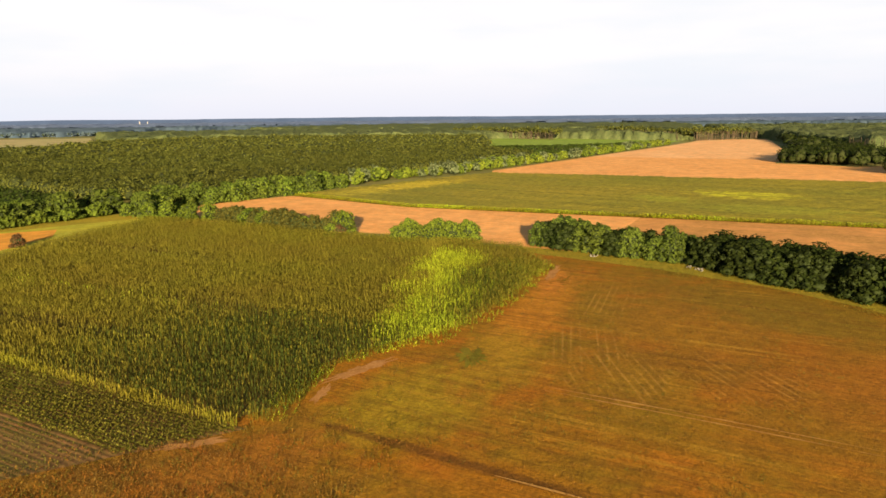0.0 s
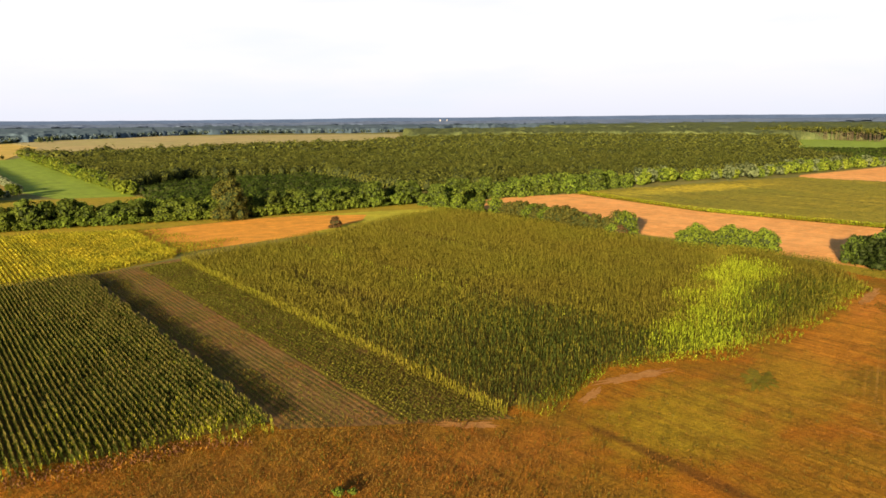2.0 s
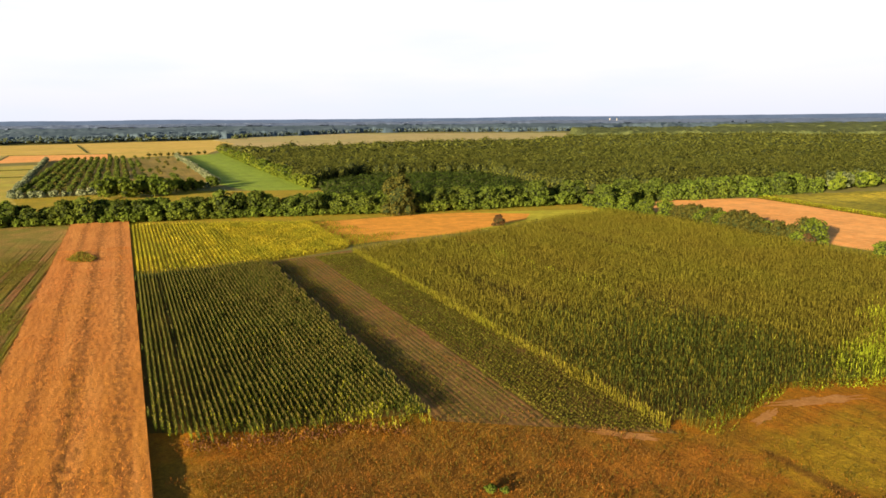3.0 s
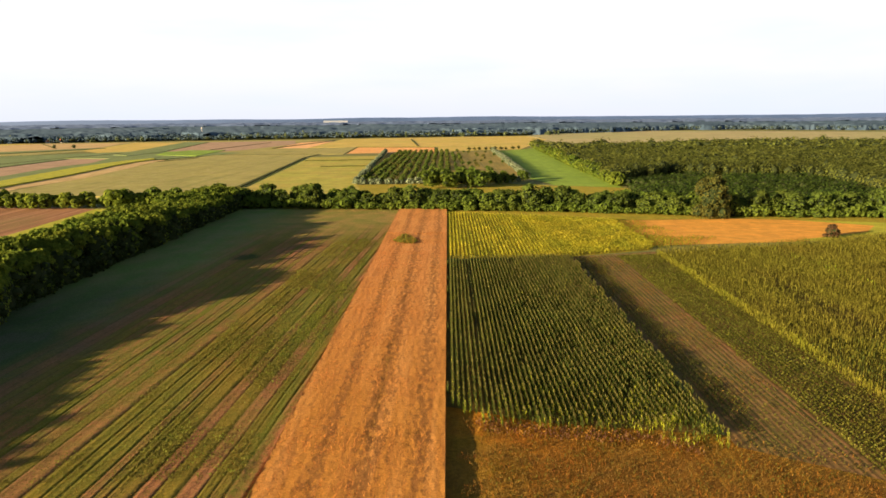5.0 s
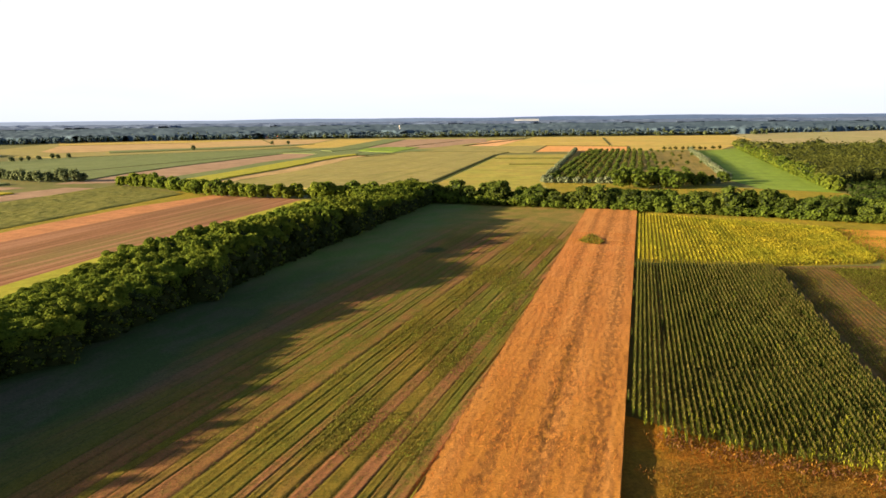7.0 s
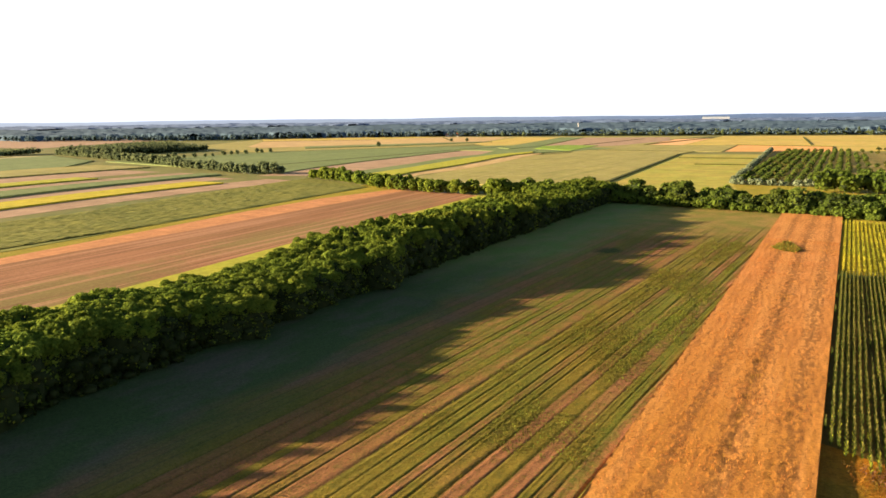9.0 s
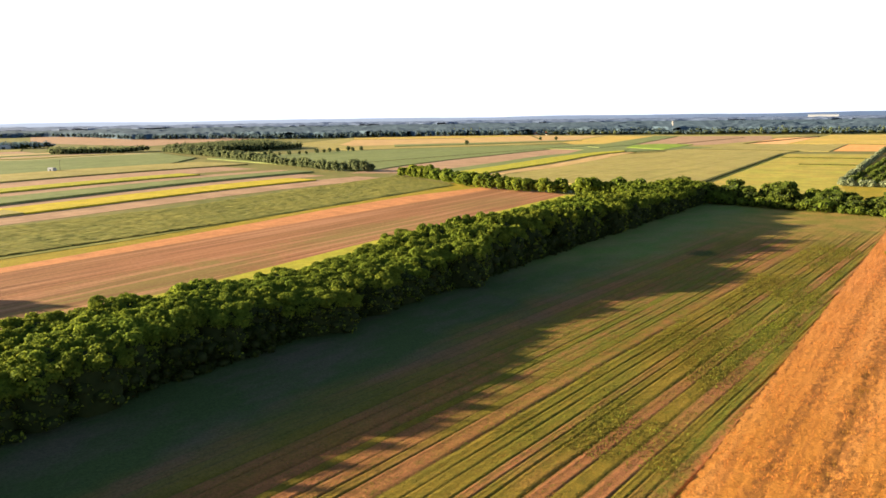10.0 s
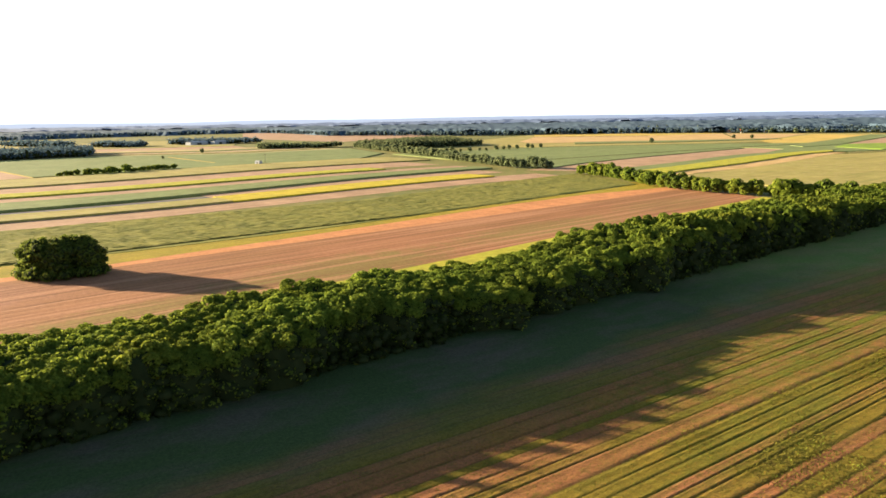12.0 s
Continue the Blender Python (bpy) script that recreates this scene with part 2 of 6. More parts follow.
def weeds_mat(name):
    """A wide field gone to weeds: long uneven bands along +Y, tufts, ovals of other tones and old fan-shaped furrows.
    """
    n = Nodes(name)
    band = n.ramp(n.noise(6.0, 4.0, n.place(0.6, 1.0, 22.0)), 0.36, 0.64)
    col = n.mix(band, (0.36, 0.142, 0.009), (0.275, 0.142, 0.010))
    col = n.mix(n.math("MULTIPLY", n.ramp(n.noise(26.0, 5.0, n.place(0, 1.0, 1.8), 0.65), 0.42, 0.62), 0.8), col, (0.225, 0.148, 0.010))
    col = n.mix(n.math("MULTIPLY", n.ramp(n.noise(11.0, 5.0, n.place(20.0, 1.0, 1.6), 0.65), 0.48, 0.66), 0.7), col, (0.47, 0.143, 0.011))
    # rusty ground before the near crops, olive and darker ground towards the grove, orange ground along the corn
    for x, y, rx, ry, turn, tone, much in ((30, 62, 34, 18, -14, (0.25, 0.118, 0.018), 0.8), (52, 56, 14, 6, -20, (0.40, 0.15, 0.018), 0.6), (76, 49, 15, 10, 10, (0.34, 0.235, 0.014), 0.85), (122, 50, 38, 6, 8, (0.56, 0.225, 0.02), 0.85), (152, 57, 14, 4, 14, (0.60, 0.215, 0.028), 0.85), (98, 46, 16, 7, 20, (0.33, 0.215, 0.014), 0.7),
                                           (112, 2, 48, 26, 40, (0.27, 0.112, 0.010), 0.5), (148, 8, 34, 16, 62, (0.205, 0.132, 0.011), 0.8), (132, 40, 16, 6, 20, (0.27, 0.165, 0.011), 0.7), (128, 24, 18, 14, 40, (0.31, 0.148, 0.012), 0.7), (112, -12, 16, 22, 10, (0.38, 0.135, 0.014), 0.6), (95, 22, 10, 9, 30, (0.27, 0.16, 0.012), 0.6)):
        col = n.mix(n.math("MULTIPLY", n.spot(x, y, rx, ry, turn), much), col, tone)
    rough = n.ramp(n.noise(1.6, 6.0, n.place(0, 1.0, 1.7), 0.75), 0.40, 0.64)
    col = n.mix(n.math("MULTIPLY", rough, 0.4), col, (0.165, 0.08, 0.008))
    line = n.math("MULTIPLY", n.ramp(n.noise(0.9, 3.0, n.place(0.5, 1.0, 34.0), 0.6), 0.50, 0.62), n.ramp(n.noise(9.0, 4.0, n.place(0.5, 1.0, 4.0), 0.6), 0.40, 0.60))
    col = n.mix(n.math("MULTIPLY", line, 0.5), col, (0.145, 0.066, 0.009))
    wheel = n.spot(64.2, 38, 1.1, 24, -2, 0.35)
    col = n.mix(n.math("MULTIPLY", wheel, 0.7), col, (0.11, 0.045, 0.009))
    dark = n.math("MULTIPLY", n.ramp(n.noise(1.5, 5.0, n.place(0.5, 1.0, 20.0), 0.75), 0.50, 0.68), n.ramp(n.noise(13.0, 4.0, n.place(0.5, 1.0, 3.0), 0.6), 0.42, 0.62))
    col = n.mix(n.math("MULTIPLY", dark, 0.75), col, (0.135, 0.055, 0.008))
    light = n.math("MULTIPLY", n.ramp(n.noise(1.3, 3.0, n.place(-0.4, 1.0, 44.0), 0.6), 0.55, 0.64), n.ramp(n.noise(23.0, 3.0), 0.45, 0.6))
    col = n.mix(n.math("MULTIPLY", light, 0.6), col, (0.43, 0.225, 0.022))
    for turn, x, y, rx, ry in ((-58, 99, 27, 13, 8), (-70, 110, 36, 12, 8), (-50, 104, 10, 12, 9), (-80, 140, 40, 14, 7)):
        w = n.node("TexWave", Scale=0.31416 / 1.4, Distortion=4.5, Detail=2.0)
        w.bands_direction = "X"
        w.inputs["Detail Scale"].default_value = 0.4
        n.put(w.inputs["Vector"], n.place(turn, 1.0, 6.0))
        on = n.math("MULTIPLY", n.spot(x, y, rx, ry, turn + 90.0, 0.7), n.ramp(n.noise(3.0, 4.0, n.place(turn, 1.0, 5.0)), 0.38, 0.6))
        col = n.mix(n.math("MULTIPLY", n.math("MULTIPLY", n.ramp(w.outputs["Fac"], 0.72, 0.97), on), 0.42), col, (0.50, 0.265, 0.05))
        col = n.mix(n.math("MULTIPLY", n.math("MULTIPLY", n.ramp(w.outputs["Fac"], 0.25, 0.03), on), 0.4), col, (0.18, 0.095, 0.014))
    tuft = n.noise(0.5, 6.0, None, 0.8)
    fleck = n.ramp(n.noise(2.6, 5.0, None, 0.7), 0.3, 0.72)
    v = n.node("HueSaturation", Color=col, Value=n.math("ADD", n.math("ADD", n.math("MULTIPLY", n.ramp(tuft, 0.32, 0.68), 0.75), n.math("MULTIPLY", fleck, 0.45)), 0.36))
    n.bump(n.math("ADD", tuft, n.math("MULTIPLY", fleck, 0.6)), 0.7, 0.22)
    return n.done(v.outputs[0])


def soil_mat(name):
    """Harrowed reddish soil with fine drill lines and thin green places."""
    n = Nodes(name)
    col = n.mix(n.ramp(n.noise(40.0, 4.0, n.place(2, 1.0, 2.0)), 0.36, 0.64), (0.37, 0.165, 0.078), (0.29, 0.142, 0.06))
    for x, y, rx, ry, turn, tone, much in ((-150, 95, 15, 34, 3, (0.21, 0.17, 0.045), 0.8), (-140, 45, 10, 30, 3, (0.24, 0.185, 0.05), 0.7), (-158, 175, 12, 48, 3, (0.23, 0.175, 0.052), 0.75), (-166, 255, 14, 34, 3, (0.25, 0.175, 0.058), 0.6), (-176, 20, 14, 30, 0, (0.33, 0.155, 0.095), 0.6)):
        col = n.mix(n.math("MULTIPLY", n.spot(x, y, rx, ry, turn, 0.5), much), col, tone)
    line = n.ramp(n.noise(0.9, 2.0, n.place(2, 1.0, 60.0)), 0.5, 0.6)
    col = n.mix(n.math("MULTIPLY", line, 0.75), col, (0.20, 0.09, 0.042))
    pale = n.ramp(n.noise(2.6, 2.0, n.place(2, 1.0, 50.0)), 0.54, 0.62)
    col = n.mix(n.math("MULTIPLY", pale, 0.6), col, (0.47, 0.235, 0.125))
    grain = n.noise(1.0, 5.0, None, 0.7)
    v = n.node("HueSaturation", Color=col, Value=n.math("ADD", n.math("MULTIPLY", n.ramp(grain, 0.3, 0.7), 0.4), 0.8))
    n.bump(n.math("SUBTRACT", grain, line), 0.6, 0.08)
    return n.done(v.outputs[0])


def far_corn_mat(name):
    """A wide corn field seen from afar: drill lines across, yellowing and lush places."""
    n = Nodes(name)
    col = n.mix(n.ramp(n.noise(45.0, 4.0, n.place(-5, 1.0, 2.0)), 0.36, 0.64), (0.31, 0.245, 0.026), (0.225, 0.205, 0.023))
    for x, y, rx, ry, turn, tone, much in ((330, 206, 45, 14, -12, (0.56, 0.42, 0.035), 0.9), (283, 212, 22, 12, -20, (0.44, 0.36, 0.035), 0.8), (350, 38, 26, 15, 80, (0.50, 0.46, 0.03), 0.9), (320, 70, 18, 10, 60, (0.33, 0.34, 0.03), 0.6), (300, 20, 14, 30, 0, (0.30, 0.31, 0.03), 0.6)):
        col = n.mix(n.math("MULTIPLY", n.spot(x, y, rx, ry, turn, 0.7), much), col, tone)
    line = n.ramp(n.noise(2.2, 3.0, n.place(-5, 1.0, 40.0)), 0.52, 0.62)
    col = n.mix(n.math("MULTIPLY", line, 0.55), col, (0.125, 0.122, 0.018))
    grain = n.noise(1.8, 5.0, None, 0.75)
    v = n.node("HueSaturation", Color=col, Value=n.math("ADD", n.math("MULTIPLY", n.ramp(grain, 0.3, 0.7), 0.6), 0.72))
    n.bump(grain, 0.7, 0.4)
    return n.done(v.outputs[0])


def plain_mat(name, a, b, size=0.6, rough=0.85, bump=0.0):
    n = Nodes(name)
    f = n.ramp(n.noise(size, 4.0), 0.3, 0.7)
    if bump:
        n.bump(f, 0.6, bump)
    return n.done(n.mix(f, a, b), rough)


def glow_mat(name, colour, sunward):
    """A glowing end of the plain: haze put into emission, paler towards the low sun in the west."""
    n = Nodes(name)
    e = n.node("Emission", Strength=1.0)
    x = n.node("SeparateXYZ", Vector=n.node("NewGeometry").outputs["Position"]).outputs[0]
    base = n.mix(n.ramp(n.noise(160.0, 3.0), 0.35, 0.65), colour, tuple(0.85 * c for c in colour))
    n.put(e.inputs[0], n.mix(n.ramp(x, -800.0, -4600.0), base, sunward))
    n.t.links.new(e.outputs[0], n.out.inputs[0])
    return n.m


BARK = plain_mat("bark", (0.09, 0.065, 0.045), (0.17, 0.13, 0.09), 0.4, 0.9, 0.05)
LEAF_DARK = leaf_mat("leaf_oak", (0.0805, 0.115, 0.0154), (0.105, 0.144, 0.0187), (0.134, 0.173, 0.0231), 0.34)
LEAF_BELT = leaf_mat("leaf_belt", (0.08, 0.115, 0.0145), (0.115, 0.155, 0.0185), (0.16, 0.20, 0.024), 0.32)
LEAF_LIGHT = leaf_mat("leaf_acacia", (0.0984, 0.132, 0.0165), (0.134, 0.17, 0.0198), (0.18, 0.215, 0.0253), 0.35)
LEAF_LIME = leaf_mat("leaf_lime", (0.092, 0.13, 0.016), (0.12, 0.16, 0.018), (0.15, 0.185, 0.022), 0.36)
LEAF_OLIVE = leaf_mat("leaf_olive", (0.098, 0.092, 0.019), (0.115, 0.106, 0.022), (0.135, 0.124, 0.026), 0.22)
LEAF_HEDGE = leaf_mat("leaf_hedge", (0.067, 0.095, 0.0162), (0.0842, 0.114, 0.0184), (0.104, 0.134, 0.0216), 0.4)
LEAF_MID = leaf_mat("leaf_hedge_mid", (0.077, 0.11, 0.0165), (0.0968, 0.132, 0.0187), (0.119, 0.154, 0.022), 0.34)
LEAF_BROWN = leaf_mat("leaf_brown", (0.05, 0.03, 0.014), (0.075, 0.042, 0.018), (0.105, 0.06, 0.024), 0.15)
LEAF_TALL = leaf_mat("leaf_tall", (0.058, 0.058, 0.0125), (0.076, 0.074, 0.015), (0.096, 0.09, 0.018), 0.2)
# far rows: haze put into a paler, bluer leaf colour
LEAF_FAR = leaf_mat("haze_tinted_row_leaf", (0.103, 0.128, 0.0612), (0.122, 0.149, 0.068), (0.147, 0.171, 0.0782), 0.4)
LEAF_GREY = leaf_mat("leaf_silver", (0.12, 0.15, 0.08), (0.2, 0.23, 0.13), (0.3, 0.33, 0.2))
LEAF_DRY = leaf_mat("leaf_dry", (0.10, 0.045, 0.022), (0.16, 0.075, 0.035), (0.22, 0.12, 0.05))
LEAF_FOREST = leaf_mat("leaf_forest", (0.0949, 0.106, 0.0203), (0.107, 0.117, 0.0223), (0.119, 0.13, 0.0251), 0.3, 0.3, 7.0)
LEAF_YOUNG = leaf_mat("leaf_plantation", (0.0382, 0.0638, 0.0112), (0.051, 0.0788, 0.0128), (0.068, 0.0938, 0.016), 0.35)
# leaf of the grove; also darkens the belt's undergrowth in place of shade
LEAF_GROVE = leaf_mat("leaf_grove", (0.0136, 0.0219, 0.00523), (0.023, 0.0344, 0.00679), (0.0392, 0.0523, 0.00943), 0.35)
WEED_LEAF = leaf_mat("weed_blades", (0.162, 0.06, 0.0084), (0.248, 0.088, 0.0119), (0.335, 0.122, 0.0182), 0.25)
WEED_DULL = leaf_mat("dull_weeds", (0.125, 0.078, 0.016), (0.185, 0.108, 0.022), (0.26, 0.15, 0.034), 0.25)
WEED_BROWN = leaf_mat("brown_weeds", (0.163, 0.0855, 0.0126), (0.247, 0.123, 0.0182), (0.336, 0.171, 0.028), 0.25)
WEED_GREEN = leaf_mat("green_weeds", (0.0945, 0.126, 0.021), (0.147, 0.189, 0.0273), (0.231, 0.262, 0.042), 0.3)
# near-black cores: shade inside crowns and forests put into the colour
INNER = plain_mat("inner_crown_shade", (0.016, 0.024, 0.007), (0.028, 0.038, 0.010), 0.9)
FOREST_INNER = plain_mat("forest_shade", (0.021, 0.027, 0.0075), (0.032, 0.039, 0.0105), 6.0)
CORN = leaf_mat("corn_leaf", (0.0368, 0.0497, 0.00865), (0.0519, 0.0692, 0.0108), (0.0714, 0.089, 0.0151), 0.35)
CORN_M = leaf_mat("corn_leaf_pale", (0.206, 0.259, 0.0164), (0.259, 0.313, 0.0199), (0.319, 0.37, 0.0259), 0.35)
# paler leaf: sun on the corn's rim is part of this colour
CORN_RIM = leaf_mat("corn_leaf_rim", (0.101, 0.101, 0.00995), (0.138, 0.13, 0.0122), (0.173, 0.156, 0.0168), 0.3)
CORN_L = leaf_mat("crop_leaf_green", (0.157, 0.158, 0.0132), (0.204, 0.198, 0.0168), (0.266, 0.246, 0.024), 0.3)
CROP_GOLD = leaf_mat("ripening_crop_leaf", (0.25, 0.222, 0.016), (0.33, 0.288, 0.021), (0.42, 0.352, 0.034), 0.32)
CORN_Y = leaf_mat("corn_leaf_yellowing", (0.18, 0.19, 0.0122), (0.241, 0.251, 0.0173), (0.331, 0.321, 0.0304), 0.35)
TASSEL = leaf_mat("corn_tassel", (0.075, 0.065, 0.016), (0.10, 0.085, 0.02), (0.13, 0.11, 0.03), 0.2)
WHEAT = wheat_mat("ripe_wheat", (0.62, 0.25, 0.066), (0.54, 0.208, 0.05), (0.36, 0.134, 0.032), (0.215, 0.088, 0.024))
WHEAT_EAR = leaf_mat("wheat_ears", (0.28, 0.108, 0.02), (0.35, 0.138, 0.025), (0.43, 0.18, 0.036), 0.3)
STUBBLE = field_mat("stubble", (0.828, 0.384, 0.12), (0.738, 0.322, 0.0899), (0.834, 0.458, 0.168), 30, 1.5, 2.5, 0, 0, (0.615, 0.285, 0.084), 0.4, 0.05)
STUBBLE_BROWN = field_mat("stubble_brown", (0.62, 0.28, 0.08), (0.42, 0.21, 0.05), (0.66, 0.32, 0.10), 22, 1.5, 2.5, 0, 0, (0.36, 0.19, 0.05), 0.5, 0.05)
STUBBLE_P = field_mat("stubble_patch", (0.725, 0.308, 0.045), (0.647, 0.28, 0.04), (0.706, 0.347, 0.065), 12, 1.0, 1.5, 60, 0, (0.47, 0.246, 0.04), 0.3, 0.05)
STUBBLE_X = field_mat("stubble_pale", (0.86, 0.463, 0.197), (0.777, 0.375, 0.139), (0.86, 0.529, 0.253), 40, 2.0, 3.0, 88, 0, (0.683, 0.353, 0.151), 0.4, 0.05)
WEEDS = weeds_mat("dry_weeds")
FURROW = furrow_mat("furrowed_weeds")
LOWROW = field_mat("low_rows", (0.224, 0.13, 0.044), (0.273, 0.119, 0.0458), (0.163, 0.113, 0.0264), 9, 0.5, 0.7, 0, 0.9, (0.0748, 0.0748, 0.0141), 0.85, 0.05, 0.7)
GRASS = field_mat("rough_grass", (0.20, 0.165, 0.014), (0.235, 0.15, 0.013), (0.15, 0.135, 0.012), 14, 0.8, 0, 0, 0, (0.1, 0.1, 0.02), 0.5, 0.3)
GROUND = field_mat("far_ground", (0.204, 0.192, 0.054), (0.156, 0.168, 0.0432), (0.264, 0.204, 0.072), 120, 8, 0, 0, 0, (0.12, 0.12, 0.024), 0.5, 0.3)
SOIL = soil_mat("ploughed_soil")
STUBBLE_RED = field_mat("stubble_strip", (0.59, 0.249, 0.0997), (0.496, 0.207, 0.0821), (0.636, 0.304, 0.129), 20, 1.2, 1.5, 2, 0, (0.425, 0.183, 0.0704), 0.5, 0.05)
LOW_GREEN = leaf_mat("low_crop_leaf", (0.131, 0.139, 0.019), (0.201, 0.201, 0.0279), (0.295, 0.27, 0.0417), 0.35)
LOW_CROP = leaf_mat("low_crop_dark", (0.09, 0.0936, 0.0113), (0.131, 0.128, 0.0149), (0.167, 0.155, 0.0203), 0.2)
TUFT_GREEN = leaf_mat("bright_weeds", (0.111, 0.136, 0.0162), (0.162, 0.187, 0.0216), (0.221, 0.238, 0.0315), 0.35)
FURROW_WEED = leaf_mat("furrow_weed", (0.095, 0.092, 0.014), (0.13, 0.12, 0.018), (0.175, 0.155, 0.024), 0.3)
# blue leaf colour stands in for haze over far woods
LEAF_HAZY = leaf_mat("haze_tinted_wood_leaf", (0.0759, 0.113, 0.138), (0.0943, 0.135, 0.159), (0.115, 0.156, 0.182), 0.25)
VERGE = field_mat("yellow_verge", (0.437, 0.389, 0.035), (0.345, 0.341, 0.034), (0.483, 0.415, 0.05), 10, 0.8, 0, 0, 0, (0.115, 0.105, 0.02), 0.5, 0.2)
MEADOW = field_mat("green_meadow", (0.24, 0.336, 0.0375), (0.192, 0.288, 0.033), (0.288, 0.36, 0.06), 40, 2.5, 3, 0, 0, (0.18, 0.24, 0.03), 0.5, 0.1)
# OLIVE, PINK, GREYGREEN, PINK_GOLD and MEADOW_LIGHT hold extra blue standing in for haze
OLIVE = field_mat("olive_meadow", (0.371, 0.307, 0.0795), (0.304, 0.27, 0.0711), (0.44, 0.331, 0.142), 60, 3, 5, 0, 0, (0.234, 0.22, 0.0565), 0.5, 0.1)
SOYA = field_mat("soya", (0.275, 0.25, 0.05), (0.205, 0.205, 0.042), (0.36, 0.31, 0.075), 16, 1.0, 1.6, 2, 0, (0.13, 0.14, 0.032), 0.7, 0.1)
CORNTOP = far_corn_mat("far_corn")
PINK = field_mat("bare_field", (0.43, 0.265, 0.16), (0.37, 0.235, 0.135), (0.48, 0.315, 0.20), 50, 3, 3, 2, 0, (0.30, 0.185, 0.105), 0.5, 0.1)
YELLOW = field_mat("flowering_field", (0.532, 0.402, 0.0214), (0.436, 0.355, 0.0214), (0.581, 0.468, 0.0535), 30, 2, 0, 0, 0, (0.291, 0.28, 0.0214), 0.5, 0.1)
GREYGREEN = field_mat("grey_green_field", (0.209, 0.244, 0.0825), (0.166, 0.207, 0.066), (0.247, 0.262, 0.105), 40, 2, 3, 2, 0, (0.133, 0.161, 0.055), 0.4, 0.2)
GREY = field_mat("grey_fallow", (0.135, 0.122, 0.12), (0.155, 0.14, 0.13), (0.18, 0.155, 0.14), 40, 3, 0, 0, 0, (0.12, 0.15, 0.04), 0.5, 0.1)
PINK_GOLD = field_mat("tan_field", (0.56, 0.36, 0.138), (0.52, 0.33, 0.15), (0.6, 0.42, 0.2), 120, 5, 6, 20, 0, (0.44, 0.3, 0.1), 0.5, 0.1)
TRACK = field_mat("bare_track", (0.44, 0.205, 0.062), (0.34, 0.155, 0.042), (0.5, 0.26, 0.09), 6, 0.5, 0, 0, 0, (0.3, 0.2, 0.1), 0.5, 0.05)
TRACK_PALE = field_mat("pale_track", (0.52, 0.28, 0.075), (0.42, 0.20, 0.04), (0.58, 0.33, 0.10), 2.5, 0.6, 0, 0, 0, (0.3, 0.2, 0.1), 0.5, 0.05)
# blue of the distant woods is haze painted into their colour
FARWOOD = plain_mat("haze_tinted_far_wood", (0.0546, 0.0902, 0.127), (0.0924, 0.134, 0.172), 160, 0.95)
# canopy lighter and bluer: some haze in its colour
FOREST_TOP = field_mat("forest_canopy", (0.0885, 0.109, 0.0378), (0.0649, 0.0873, 0.033), (0.118, 0.132, 0.0472), 45, 4.0, 0, 0, 0, (0.0354, 0.059, 0.0118), 0.5, 2.5)
HAZE = glow_mat("hazy_distance_glow", (0.075, 0.095, 0.13), (0.19, 0.205, 0.235))
ORCHARD = field_mat("orchard_floor", (0.30, 0.21, 0.05), (0.22, 0.18, 0.04), (0.36, 0.25, 0.08), 30, 2.0, 3, 0, 0, (0.12, 0.12, 0.03), 0.5, 0.2)
MEADOW_LIGHT = field_mat("light_meadow", (0.428, 0.377, 0.0579), (0.494, 0.352, 0.0696), (0.296, 0.302, 0.0696), 30, 2.5, 5, 80, 0, (0.281, 0.251, 0.0464), 0.5, 0.1)
PALE_GOLD = field_mat("golden_field", (0.592, 0.399, 0.0816), (0.489, 0.374, 0.065), (0.644, 0.424, 0.162), 120, 6, 8, 80, 0, (0.412, 0.312, 0.065), 0.5, 0.1)
PALE_GREEN = field_mat("pale_green_field", (0.366, 0.336, 0.123), (0.439, 0.336, 0.152), (0.488, 0.357, 0.193), 200, 8, 8, 80, 0, (0.329, 0.315, 0.11), 0.5, 0.1)
# horizon woods bluer still, the haze being part of the colour
HAZEWOOD = plain_mat("haze_tinted_wood", (0.107, 0.155, 0.264), (0.164, 0.211, 0.324), 300, 1.0)
BARK_PALE = plain_mat("pine_bark", (0.05, 0.04, 0.026), (0.095, 0.07, 0.042), 2.0, 0.9)
MARGIN = field_mat("field_margin", (0.385, 0.29, 0.0246), (0.293, 0.243, 0.0216), (0.216, 0.169, 0.02), 9, 0.9, 1.6, 0, 0, (0.462, 0.284, 0.0385), 0.5, 0.25)
CORN_E = leaf_mat("corn_leaf_olive", (0.077, 0.071, 0.009), (0.118, 0.106, 0.0125), (0.165, 0.144, 0.018), 0.15)
WALL = plain_mat("house_wall", (0.55, 0.5, 0.45), (0.4, 0.37, 0.33), 3, 0.8)
CORN_SOIL = field_mat("corn_soil", (0.144, 0.0828, 0.0187), (0.108, 0.0778, 0.0144), (0.18, 0.101, 0.0252), 5, 0.5, 0.8, 0, 0, (0.0936, 0.0756, 0.0144), 0.5, 0.15)
# dark tone painting the shade along crop edges and ditches
EDGE_SHADE = field_mat("field_edge_shade", (0.06, 0.07, 0.014), (0.085, 0.085, 0.018), (0.11, 0.10, 0.022), 12, 1.5)
STONE = plain_mat("pale_stone", (0.193, 0.177, 0.154), (0.139, 0.127, 0.108), 0.5, 0.9)
GLASS = plain_mat("dark_opening", (0.03, 0.035, 0.04), (0.05, 0.055, 0.06), 1.0, 0.25)
ROOF = plain_mat("red_tiles", (0.38, 0.12, 0.07), (0.3, 0.10, 0.06), 2, 0.8)
STEEL = plain_mat("pale_sheet_metal", (0.42, 0.43, 0.45), (0.34, 0.36, 0.38), 5, 0.6)


